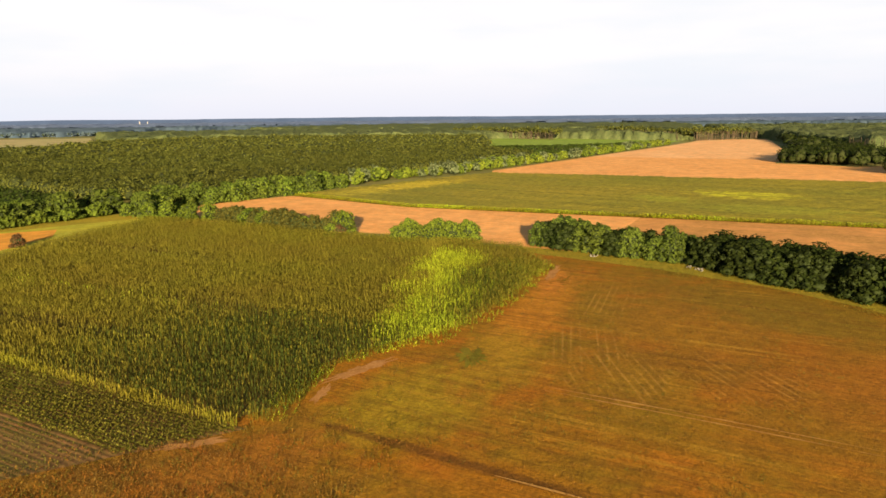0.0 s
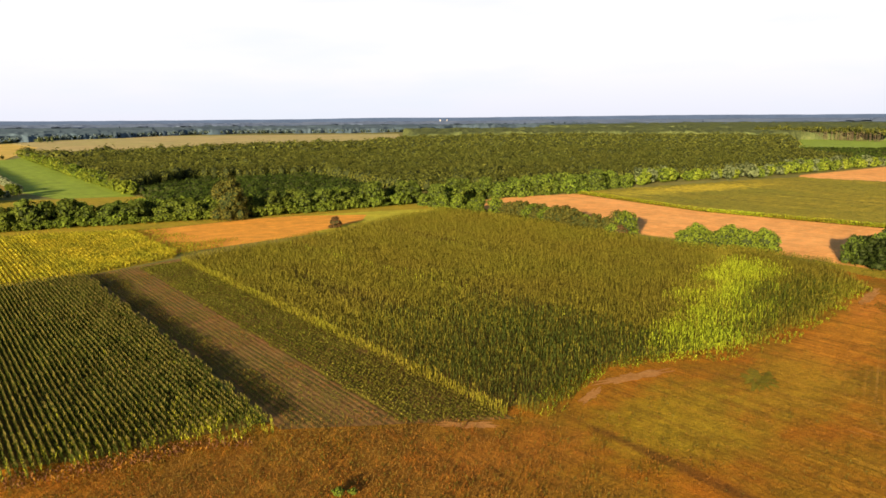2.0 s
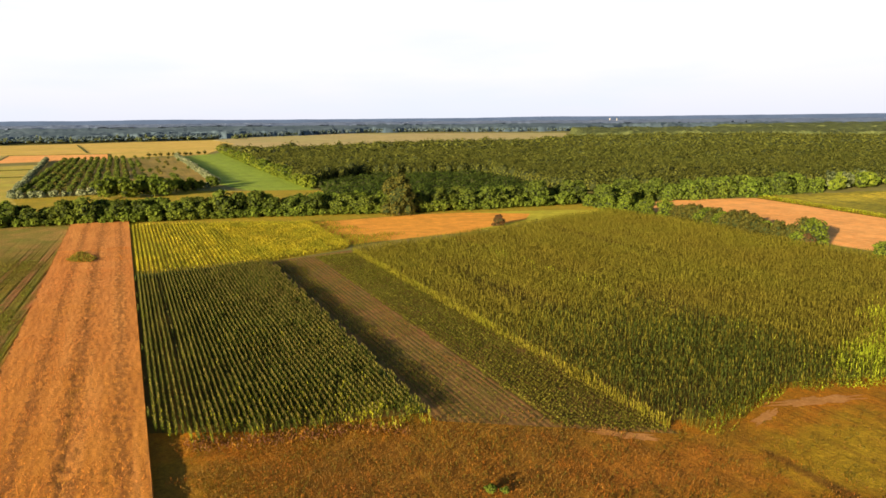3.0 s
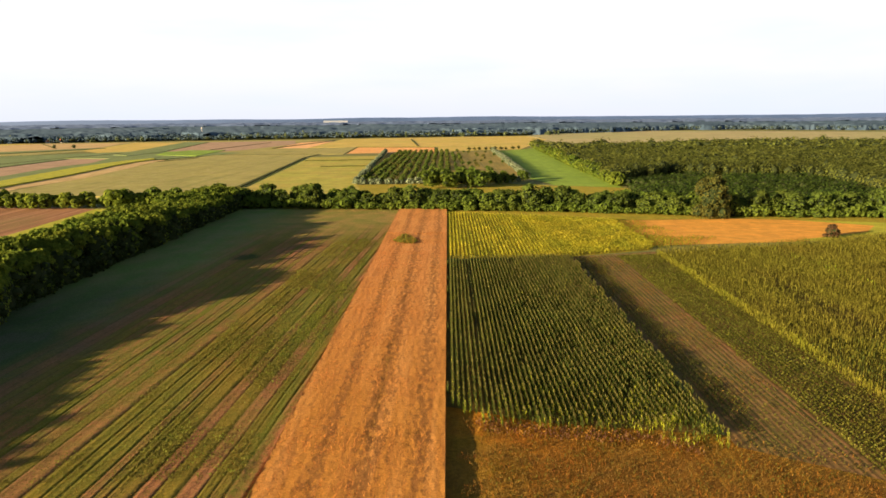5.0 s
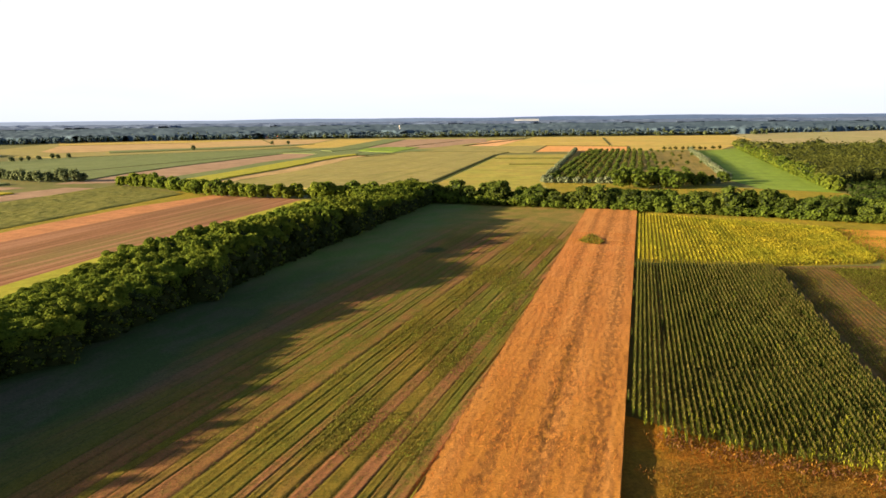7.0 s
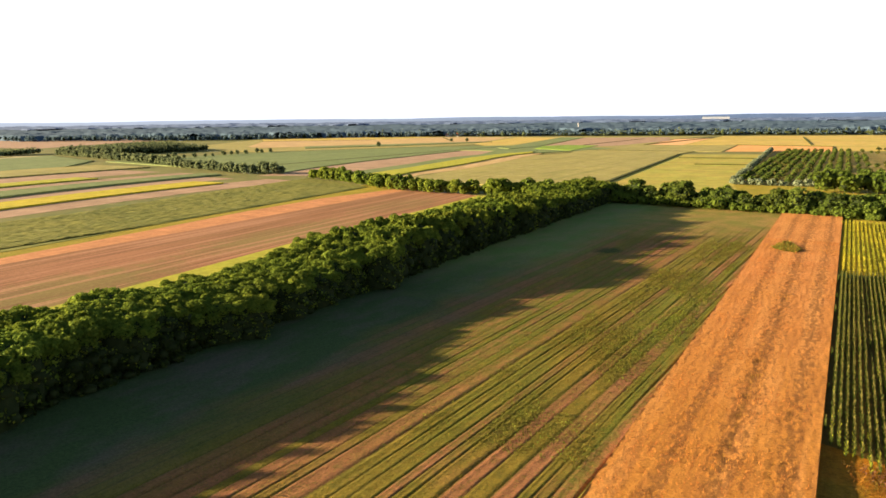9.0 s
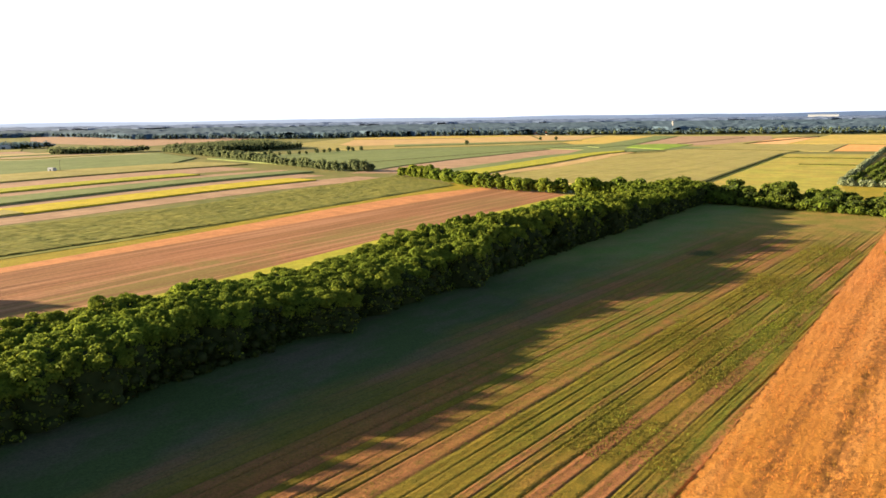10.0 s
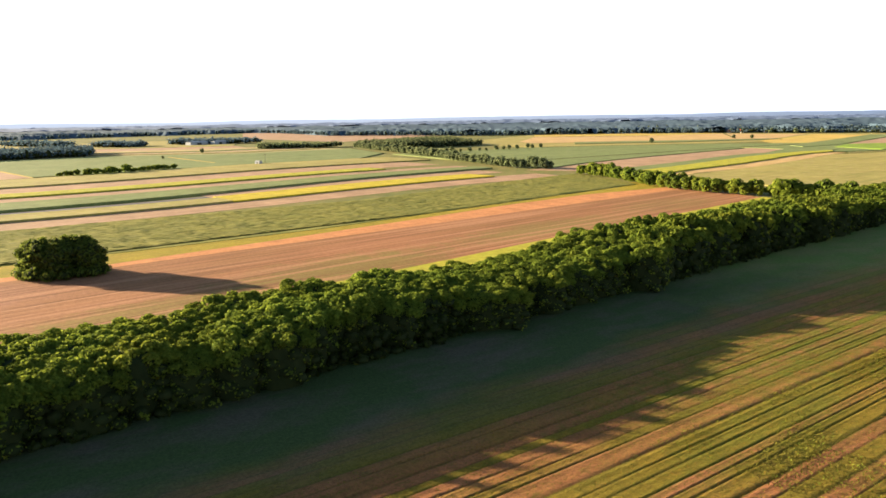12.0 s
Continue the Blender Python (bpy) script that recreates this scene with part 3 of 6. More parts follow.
# ---- mesh helpers ----
def mesh_of(name, verts, faces, mats, index=None):
    """A mesh from numpy arrays of corners and of equal faces."""
    me = bpy.data.meshes.new(name)
    verts, faces = np.asarray(verts, dtype=np.float32), np.asarray(faces, dtype=np.int32)
    k = faces.shape[1]
    me.vertices.add(len(verts))
    me.vertices.foreach_set("co", verts.ravel())
    me.loops.add(faces.size)
    me.loops.foreach_set("vertex_index", faces.ravel())
    me.polygons.add(len(faces))
    me.polygons.foreach_set("loop_start", np.arange(0, faces.size, k, dtype=np.int32))
    me.polygons.foreach_set("loop_total", np.full(len(faces), k, dtype=np.int32))
    for m in mats:
        me.materials.append(m)
    if index is not None:
        me.polygons.foreach_set("material_index", np.asarray(index, dtype=np.int32))
    me.update(calc_edges=True)
    return me


def part(name, me, parent, label=""):
    ob = new(name, me)
    ob.parent = parent
    if label:
        ob["label"] = label
    return ob


def slab(name, pts, z, h, mat, label, category="field", kind="structure"):
    """A field: a flat or standing crop over a polygon, with its cut edges."""
    bm = bmesh.new()
    top = [bm.verts.new((x, y, z + h)) for x, y in pts]
    f = bm.faces.new(top)
    if f.normal.z < 0 or sum(a[0] * b[1] - b[0] * a[1] for a, b in zip(pts, pts[1:] + pts[:1])) < 0:
        f.normal_flip()
    if h > 0.02:
        low = [bm.verts.new((x, y, 0.0)) for x, y in pts]
        k = len(pts)
        for i in range(k):
            bm.faces.new((low[i], low[(i + 1) % k], top[(i + 1) % k], top[i]))
    bm.normal_update()
    me = bpy.data.meshes.new(name)
    bm.to_mesh(me)
    bm.free()
    me.materials.append(mat)
    return tagged(new(name, me), label, category, kind=kind)


def inside(px, py, pts):
    """Which of the points lie in the polygon."""
    ok = np.zeros(len(px), dtype=bool)
    for (x0, y0), (x1, y1) in zip(pts, pts[1:] + pts[:1]):
        if y0 != y1:
            ok ^= ((y0 > py) != (y1 > py)) & (px < (x1 - x0) * (py - y0) / (y1 - y0) + x0)
    return ok


def wave(x, y, size, seed=0):
    """Smooth random height, about -1 to 1, for arrays of places."""
    r = np.random.RandomState(seed)
    out = np.zeros_like(x, dtype=float)
    for _ in range(7):
        a, k, p = r.uniform(0, 2 * np.pi), r.uniform(0.6, 1.9) / size * 2 * np.pi, r.uniform(0, 6.28)
        out += np.sin((x * np.cos(a) + y * np.sin(a)) * k + p)
    return out / 3.0


def cards(pts, normals, size, rng, aspect=0.6):
    """Bent diamond leaves at the points, facing the normals."""
    n = len(pts)
    nn = normals / np.maximum(np.linalg.norm(normals, axis=1, keepdims=True), 1e-6)
    r = rng.normal(size=(n, 3))
    u = np.cross(nn, r)
    u /= np.maximum(np.linalg.norm(u, axis=1, keepdims=True), 1e-6)
    v = np.cross(nn, u)
    s = size[:, None]
    bend = nn * s * 0.18
    verts = np.stack([pts - u * s - bend, pts - v * s * aspect + bend, pts + u * s - bend, pts + v * s * aspect + bend], axis=1).reshape(-1, 3)
    return verts, np.arange(4 * n).reshape(n, 4)


def ico(sub=1):
    bm = bmesh.new()
    bmesh.ops.create_icosphere(bm, subdivisions=sub, radius=1.0)
    v = np.array([p.co[:] for p in bm.verts])
    f = np.array([[p.index for p in q.verts] for q in bm.faces])
    bm.free()
    return v, f


ICO_V, ICO_F = ico(1)
ICO0_V, ICO0_F = ico(1)


def crown_mesh(name, h, w, base, n_lobes, n_leaves, leaf, mat, seed, top=0.55):
    """A crown of leaf clumps over many uneven lobes, with inner shade put into a dark core. h: top; base: lowest
    leaves; w: width.
    """
    rng = np.random.RandomState(seed)
    cz, rz = (h + base) / 2, (h - base) / 2
    lobes = []
    for i in range(n_lobes):
        a, e = i * 2.4 + rng.uniform(-0.4, 0.4), rng.uniform(-0.75, 0.95)
        rad = math.sqrt(max(0.05, 1 - e * e)) * rng.uniform(0.5, 0.88)
        lr = rng.uniform(0.22, 0.40) * w * (0.62 if n_lobes < 15 else 0.44 if n_lobes < 30 else 0.34)
        lobes.append((rad * w / 2 * math.cos(a), rad * w / 2 * math.sin(a), cz + e * rz * 0.72, lr, lr * rng.uniform(0.7, 1.0)))
    lobes.append((0, 0, cz, w * 0.36, rz * 0.85))
    if base <= 0.2 and n_lobes > 6:
        for i in range(6):
            lobes.append((0.36 * w * math.cos(i * 1.05), 0.36 * w * math.sin(i * 1.05), h * 0.13, w * 0.2, h * 0.14))
    L = np.array(lobes)
    pick = rng.choice(len(L), n_leaves, p=L[:, 3] ** 2 / (L[:, 3] ** 2).sum())
    d = rng.normal(size=(n_leaves, 3))
    d[:, 2] += 0.25
    d /= np.linalg.norm(d, axis=1, keepdims=True)
    l = L[pick]
    r = rng.uniform(0.82, 1.12, n_leaves)[:, None]
    pts = l[:, :3] + d * r * np.stack([l[:, 3], l[:, 3], l[:, 4]], axis=1)
    pts[:, 2] = np.maximum(pts[:, 2], 0.1)
    v, f = cards(pts, d + rng.normal(size=d.shape) * 0.38 + np.array([0, 0, 0.25]), leaf * rng.uniform(0.6, 1.35, n_leaves), rng)
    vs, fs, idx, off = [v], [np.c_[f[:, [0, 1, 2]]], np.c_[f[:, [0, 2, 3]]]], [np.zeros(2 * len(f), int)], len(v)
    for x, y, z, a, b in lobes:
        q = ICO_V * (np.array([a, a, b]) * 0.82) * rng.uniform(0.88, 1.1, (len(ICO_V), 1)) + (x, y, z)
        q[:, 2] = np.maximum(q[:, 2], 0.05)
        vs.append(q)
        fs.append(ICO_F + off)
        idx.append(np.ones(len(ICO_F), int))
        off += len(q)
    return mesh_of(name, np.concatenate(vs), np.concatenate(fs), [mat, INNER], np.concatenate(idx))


def belt_crown(name, h, w, n_tufts, n_leaves, leaf, mat, seed):
    """A crown grown together with its neighbours: a closed body and thinly leaved flanks, dark in colour for shade, and
    a flat top of many tufts.
    """
    rng = np.random.RandomState(seed)
    lobes = []
    for i in range(n_tufts):
        q = math.sqrt((i + 0.5) / n_tufts) * 0.5 * w
        a = i * 2.39996 + rng.uniform(-0.3, 0.3)
        tr = rng.uniform(0.75, 1.35)
        lobes.append((q * math.cos(a), q * math.sin(a), h * (rng.uniform(0.84, 0.98) - 0.16 * (2 * q / w) ** 2) - 0.5 * tr, tr, tr * rng.uniform(0.75, 1.05)))
    for i in range(20):
        a = i * 2.39996
        z = h * (0.08 + 0.6 * (i + 0.5) / 20)
        lobes.append((0.38 * w * math.cos(a), 0.38 * w * math.sin(a), z, 0.13 * w * rng.uniform(0.8, 1.2), 0.10 * h))
    L = np.array(lobes)
    share = np.where(np.arange(len(L)) < n_tufts, 4.0, 0.4) * L[:, 3] ** 2
    pick = rng.choice(len(L), n_leaves, p=share / share.sum())
    d = rng.normal(size=(n_leaves, 3))
    d[:, 2] += np.where(pick < n_tufts, 0.7, 0.0)
    d /= np.linalg.norm(d, axis=1, keepdims=True)
    l = L[pick]
    pts = l[:, :3] + d * rng.uniform(0.72, 1.15, (n_leaves, 1)) * np.stack([l[:, 3], l[:, 3], l[:, 4]], axis=1)
    pts[:, 2] = np.maximum(pts[:, 2], 0.1)
    v, f = cards(pts, d + rng.normal(size=d.shape) * 0.4 + np.array([0, 0, 0.25]), leaf * rng.uniform(0.6, 1.35, n_leaves), rng)
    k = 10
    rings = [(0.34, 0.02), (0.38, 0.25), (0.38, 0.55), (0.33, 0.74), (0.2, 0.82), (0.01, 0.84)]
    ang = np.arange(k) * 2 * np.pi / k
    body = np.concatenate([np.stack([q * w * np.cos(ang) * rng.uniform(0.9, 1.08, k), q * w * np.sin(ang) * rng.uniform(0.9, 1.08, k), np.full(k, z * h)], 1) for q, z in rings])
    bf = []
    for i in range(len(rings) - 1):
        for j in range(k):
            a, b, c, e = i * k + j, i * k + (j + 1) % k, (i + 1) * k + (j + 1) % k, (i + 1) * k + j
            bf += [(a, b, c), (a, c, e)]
    # dark body and flank lumps, painted as the crown's shaded side
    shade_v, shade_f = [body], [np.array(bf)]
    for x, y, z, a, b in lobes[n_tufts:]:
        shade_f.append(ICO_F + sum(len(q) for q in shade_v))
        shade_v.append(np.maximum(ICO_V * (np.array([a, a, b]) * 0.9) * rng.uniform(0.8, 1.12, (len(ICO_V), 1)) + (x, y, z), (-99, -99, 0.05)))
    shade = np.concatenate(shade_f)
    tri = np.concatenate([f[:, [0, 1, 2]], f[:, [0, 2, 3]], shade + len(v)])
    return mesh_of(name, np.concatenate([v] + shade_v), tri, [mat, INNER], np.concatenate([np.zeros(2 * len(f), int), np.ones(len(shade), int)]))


def trunk_mesh(name, h, r, seed, limbs=4):
    """A tapered, slightly crooked trunk with limbs."""
    rng = np.random.RandomState(seed)
    vs, fs = [], []

    def tube(p, q, r0, r1, k=7, steps=4):
        p, q = np.array(p, float), np.array(q, float)
        o = sum(len(v) for v in vs)
        ax = (q - p) / np.linalg.norm(q - p)
        u = np.cross(ax, (0.3, 0.9, 0.2))
        u /= np.linalg.norm(u)
        w = np.cross(ax, u)
        for i in range(steps + 1):
            t = i / steps
            c = p + (q - p) * t + (rng.uniform(-1, 1, 3) * r0 * 0.35 if 0 < i else 0)
            a = np.linspace(0, 2 * np.pi, k, endpoint=False)
            vs.append(c + (r0 + (r1 - r0) * t) * (np.cos(a)[:, None] * u + np.sin(a)[:, None] * w))
        for i in range(steps):
            for j in range(k):
                fs.append((o + i * k + j, o + i * k + (j + 1) % k, o + (i + 1) * k + (j + 1) % k, o + (i + 1) * k + j))

    tube((0, 0, -0.2), (0.1, 0.05, h * 0.75), r, r * 0.3)
    for i in range(limbs):
        a, z = i * 2.3 + rng.uniform(0, 1), h * rng.uniform(0.25, 0.5)
        tube((0, 0, z), (math.cos(a) * h * 0.2, math.sin(a) * h * 0.2, z + h * 0.28), r * 0.42, r * 0.12, 5, 2)
    return mesh_of(name, np.concatenate(vs), fs, [BARK])


KINDS = {}


def tree_kind(key, name, h, w, base, lobes, leaves, leaf, mat, seed, label, category="tree", group="", stem=0.2):
    """One tree or shrub with trunk and crown, kept as a pattern to copy; base -2: a crown grown together with its neighbours."""
    crown = belt_crown("crown", h, w, lobes, leaves, leaf, mat, seed) if base < -1 else crown_mesh("crown", h, w, base, lobes, leaves, leaf, mat, seed)
    KINDS[key] = (name, trunk_mesh("trunk", h, stem, seed), crown, label, category, group)


def plant(key, x, y, scale=1.0, turn=0.0, high=1.0, label="", group=""):
    name, tm, cm, lab, cat, grp = KINDS[key]
    e = new(name)
    e.matrix_basis = Matrix.LocRotScale((x, y, 0), Euler((0, 0, turn)), (scale, scale, scale * high))
    e.empty_display_size = 0.5
    part("trunk", tm, e)
    part("crown", cm, e)
    return tagged(e, label or lab, cat, group or grp)


def joined(name, spots, label, category="trees"):
    """Many far trees as one thing. spots: pattern, place, scale, turn, height factor."""
    vs, fs, idx, mats, off = [], [], [], [], 0
    for key, x, y, s, a, hi in spots:
        cm = KINDS[key][2]
        v = np.empty(len(cm.vertices) * 3, dtype=np.float32)
        cm.vertices.foreach_get("co", v)
        v = v.reshape(-1, 3) * (s, s, s * hi)
        f = np.empty(len(cm.polygons) * 3, dtype=np.int32)
        cm.loops.foreach_get("vertex_index", f)
        i = np.empty(len(cm.polygons), dtype=np.int32)
        cm.polygons.foreach_get("material_index", i)
        for m in cm.materials:
            if m not in mats:
                mats.append(m)
        slot = np.array([mats.index(m) for m in cm.materials])
        c, q = math.cos(a), math.sin(a)
        vs.append(np.stack([v[:, 0] * c - v[:, 1] * q + x, v[:, 0] * q + v[:, 1] * c + y, v[:, 2]], 1))
        fs.append(f.reshape(-1, 3) + off)
        idx.append(slot[i])
        off += len(v)
    return tagged(new(name, mesh_of(name, np.concatenate(vs), np.concatenate(fs), mats, np.concatenate(idx))), label, category, kind="stuff")


def belt(line, width, step, kinds, seed, smin=0.85, smax=1.15, high=(0.85, 1.1), group="", rows=2, one="", taller=None):
    """Trees along a line, in loose rows; one: the label when they are far enough to be one thing."""
    rng = random.Random(seed)
    spots = []
    for (x0, y0), (x1, y1) in zip(line, line[1:]):
        n = max(1, round(math.hypot(x1 - x0, y1 - y0) / step))
        nx, ny = -(y1 - y0), x1 - x0
        q = math.hypot(nx, ny)
        for i in range(n):
            for r in range(rows):
                t = (i + 0.5 + 0.5 * (r % 2) + rng.uniform(-0.3, 0.3)) / n
                o = ((r + 0.5) / rows - 0.5) * width + rng.uniform(-0.15, 0.15) * width
                spots.append((rng.choice(kinds), x0 + (x1 - x0) * t + nx / q * o, y0 + (y1 - y0) * t + ny / q * o, rng.uniform(smin, smax), rng.uniform(0, 6.28), rng.uniform(*high) * (taller(y0 + (y1 - y0) * t) if taller else 1.0)))
    if one:
        joined("tree_row", spots, one)
    else:
        for s in spots:
            plant(*s, group=group)


def edge_distance(x, y, pts):
    """How far each place lies from the polygon's outline."""
    d = np.full(x.shape, 1e9)
    for (x0, y0), (x1, y1) in zip(pts, pts[1:] + pts[:1]):
        ex, ey = x1 - x0, y1 - y0
        t = np.clip(((x - x0) * ex + (y - y0) * ey) / (ex * ex + ey * ey), 0, 1)
        d = np.minimum(d, np.hypot(x - x0 - t * ex, y - y0 - t * ey))
    return d


def relief(name, x0, x1, y0, y1, dx, dy, height, mat, label, category="field", kind="structure", within=None, shear=0.0):
    """A field with real relief: a sheet over a rectangle; height: a function of the places."""
    gx, gy = np.meshgrid(np.linspace(x0, x1, round((x1 - x0) / dx) + 1), np.linspace(y0, y1, round((y1 - y0) / dy) + 1))
    z = height(gx, gy)
    v = np.stack([gx + shear * gy, gy, z], -1).reshape(-1, 3)
    ny, nx = gx.shape
    i = (np.arange(ny - 1)[:, None] * nx + np.arange(nx - 1)[None]).ravel()
    f = np.stack([i, i + 1, i + nx + 1, i + nx], 1)
    if within:
        mid = v[f].mean(1)
        f = f[inside(mid[:, 0], mid[:, 1], within)]
    return tagged(new(name, mesh_of(name, v, f, [mat])), label, category, kind=kind)


def crop(name, pts, spacing, step, height, mats, label, seed, blades=4, angle=0.0, yellow=None, width=0.42, gaps=0.06, tassel=True, leaf=0.07, loose=0.09, edge=0.3, blend=1.0, hollow=None, deep=None):
    """A standing row crop of single plants: arched leaves round a stalk and a tassel. yellow: a function of the place, 0 to 1."""
    rng = np.random.RandomState(seed)
    xs, ys = [p[0] for p in pts], [p[1] for p in pts]
    gx, gy = np.meshgrid(np.arange(min(xs), max(xs), spacing), np.arange(min(ys), max(ys), step))
    px, py = gx.ravel(), gy.ravel()
    px = px + np.tan(radians(angle)) * (py - min(ys)) + rng.uniform(-loose, loose, len(px))
    py = py + rng.uniform(-0.5, 0.5, len(py)) * step
    # thin and stunted places
    stand = wave(px, py, 30, seed) + 0.6 * wave(px, py, 9, seed + 1)
    rowtone = np.random.RandomState(seed + 3).uniform(size=int((max(xs) - min(xs)) / spacing) + 2)[np.round((gx.ravel() - min(xs)) / spacing).astype(int)]
    ragged = edge_distance(px, py, pts) > edge * (0.5 + 0.5 * wave(px, py, 7, seed + 5))
    ok = ragged & inside(px, py, pts) & (rng.uniform(size=len(px)) > gaps + 0.25 * np.clip(stand - 1.1, 0, 1))
    if hollow is not None:
        ok &= rng.uniform(size=len(px)) > hollow(px, py)
    px, py, stand, rowtone = px[ok], py[ok], stand[ok], rowtone[ok]
    n = len(px)
    hh = height * rng.uniform(0.9, 1.07, n) * (0.94 + 0.06 * rowtone) * (1 - 0.10 * np.clip(stand, -1, 1.3))
    yl = np.zeros(n) if yellow is None else yellow(px, py)
    is_y = rng.uniform(0.5 - blend / 2, 0.5 + blend / 2, n) < yl
    tone = is_y.astype(int)
    if deep is not None:
        tone = np.where(rng.uniform(size=n) < deep(px, py), 2, tone)
    vs, idx = [], []
    turn = rng.uniform(0, 6.28, n)
    for b in range(blades):
        a = turn + b * 2.4
        z0 = hh * (0.2 + 0.7 * b / max(1, blades - 1))
        r = width * rng.uniform(0.8, 1.2, n) * (1.15 - 0.4 * b / blades)
        tip = np.stack([px + np.cos(a) * r, py + np.sin(a) * r, z0 + hh * rng.uniform(0.02, 0.22, n)], 1)
        root = np.stack([px, py, np.maximum(0.05, z0 - hh * 0.28)], 1)
        side = np.stack([-np.sin(a), np.cos(a), np.zeros(n)], 1) * (leaf * hh / hh.mean())[:, None]
        mid = (root + tip) / 2 + np.array([0, 0, 1.0]) * (hh * 0.10)[:, None]
        vs.append(np.stack([root, mid - side, tip, mid + side], 1))
        idx.append(tone)
    if tassel:
        side = np.stack([np.cos(turn), np.sin(turn), np.zeros(n)], 1) * 0.05
        c = np.stack([px, py, hh], 1)
        vs.append(np.stack([c - np.array([0, 0, 0.35]), c - side, c + np.array([0, 0, 0.28]), c + side], 1))
        idx.append(np.full(n, 2))
    v = np.concatenate(vs).reshape(-1, 3)
    me = mesh_of(name, v, np.arange(len(v)).reshape(-1, 4), mats, np.concatenate(idx))
    return tagged(new(name, me), label, "crop", kind="stuff")

# ---- the ground and the near fields ----
slab("ground", [(-4900, -4900), (4900, -4900), (4900, 4900), (-4900, 4900)], 0.0, 0.0, GROUND, "flat farmland with dry grass reaching the horizon", "ground")
WEED_EDGE = [(0.3, -120), (172, -120), (166, -12), (175, 26), (181, 73), (184, 84), (164, 68), (113, 70), (90, 76), (75, 68), (58, 66), (34, 81), (0.3, 90)]
slab("ground_weeds", WEED_EDGE, 0.03, 0, WEEDS, "brown and olive field of dried weeds")
slab("grass_margin", [(120, -60), (150, -70), (175, -12), (190, 20), (197, 50), (193, 84), (186, 84), (180, 71), (177.5, 54), (175.5, 40), (172, 28), (168, 14), (158, -5), (146, -18)], 0.05, 0, MARGIN, "rough yellow-green grass margin along a grove")
def BEDS(x, y):
    """Beds between narrow sharp furrows, uneven in width and worn away in places. x: across the rows."""
    u = x + 0.5 * np.sin(x * 0.47) + 0.3 * np.sin(x * 1.13) + 0.05 * wave(x, y, 32, 17)
    d = np.abs((u / BED + 0.5) % 1.0 - 0.5) * BED
    worn = np.clip(0.85 + 0.5 * wave(x * 4, y, 55, 4), 0.4, 1.2) * np.clip((x + 70) / 12, 0.0, 1) * np.clip((280 - y) / 45, 0, 1)
    return 0.14 + worn * (-0.075 * np.exp(-(d / 0.16) ** 2) - 0.05 * np.clip(wave(x * 3, y, 50, 14), 0, 1) * np.exp(-((d - 1.1) / 0.14) ** 2) + 0.03 * np.exp(-((d - 0.42) / 0.2) ** 2)) + 0.015 * wave(x, y, 3, 8) + 0.012 * np.sin(x * 77 + y * 41)


slab("ground_west_edge", [(-94, -60), (-18, -60), (-18, 318), (-94, 318)], 0.02, 0, FURROW, "grassy edge of a furrowed field")
relief("ground_furrowed", -94, -19.6, -46, 306, 0.12, 3.5, BEDS, FURROW, "field of weeds and bare soil in beds between furrows", shear=0.055,
       within=[(-92.5, -46), (-19.4, -46), (-19.4, 306), (-92.5, 306)])
slab("ground_low_rows", [(34, 78), (59, 62), (59, 197), (34, 190)], 0.04, 0, LOWROW, "strip of low green and bare brown crop rows")
slab("ground_corn", [(0.4, 90), (12, 85), (33.5, 81), (33.5, 188), (0.4, 187)], 0.05, 0, CORN_SOIL, "weedy soil under standing corn")
CORN_B = [(58.0, 63), (62, 60.5), (66, 60), (70, 61.5), (76, 64), (81, 65.5), (88, 63.5), (95, 61), (101.5, 58), (115.5, 57), (132, 58.2), (148, 60.3), (164, 62), (187, 80), (184, 110), (179, 140), (181, 196), (178, 232), (139, 219), (111, 208), (58.0, 193)]
slab("ground_corn_east", [(58.4, 66), (66, 64), (80, 69), (90, 67.5), (103, 62), (132, 62), (162, 66), (186, 81)] + CORN_B[14:], 0.055, 0, CORN_SOIL, "weedy soil under standing corn")
YELLOW_CROP = [(0.6, 189), (33, 190), (58, 199), (61.5, 206), (61, 256), (45, 266), (0.3, 279)]
slab("ground_yellow_crop", YELLOW_CROP, 0.05, 0, MARGIN, "weedy soil under a yellowing crop")
slab("corn_margin", [(108, 214), (111, 211), (139, 222), (178, 233), (184, 240), (150, 250), (126, 254), (146, 240), (136, 227)], 0.065, 0, VERGE, "yellow-green grass margin beside corn")
slab("stubble_patch", [(61, 257), (61, 206), (108, 211), (132, 223), (148, 231), (146, 242), (127, 254), (108, 259)], 0.06, 0, STUBBLE_P, "orange mown stubble patch beside a wood")
slab("back_margin", [(-92, 306), (0, 279), (61, 257), (108, 260), (150, 248), (182, 236), (186, 256), (110, 268), (45, 285), (-92, 318)], 0.07, 0, MARGIN, "rough yellow-green grass margin along trees")

WEED_SPOT = [(-16.2, 213), (-13, 209), (-9.5, 208), (-8.2, 213), (-10.5, 221), (-13, 227), (-15, 222)]
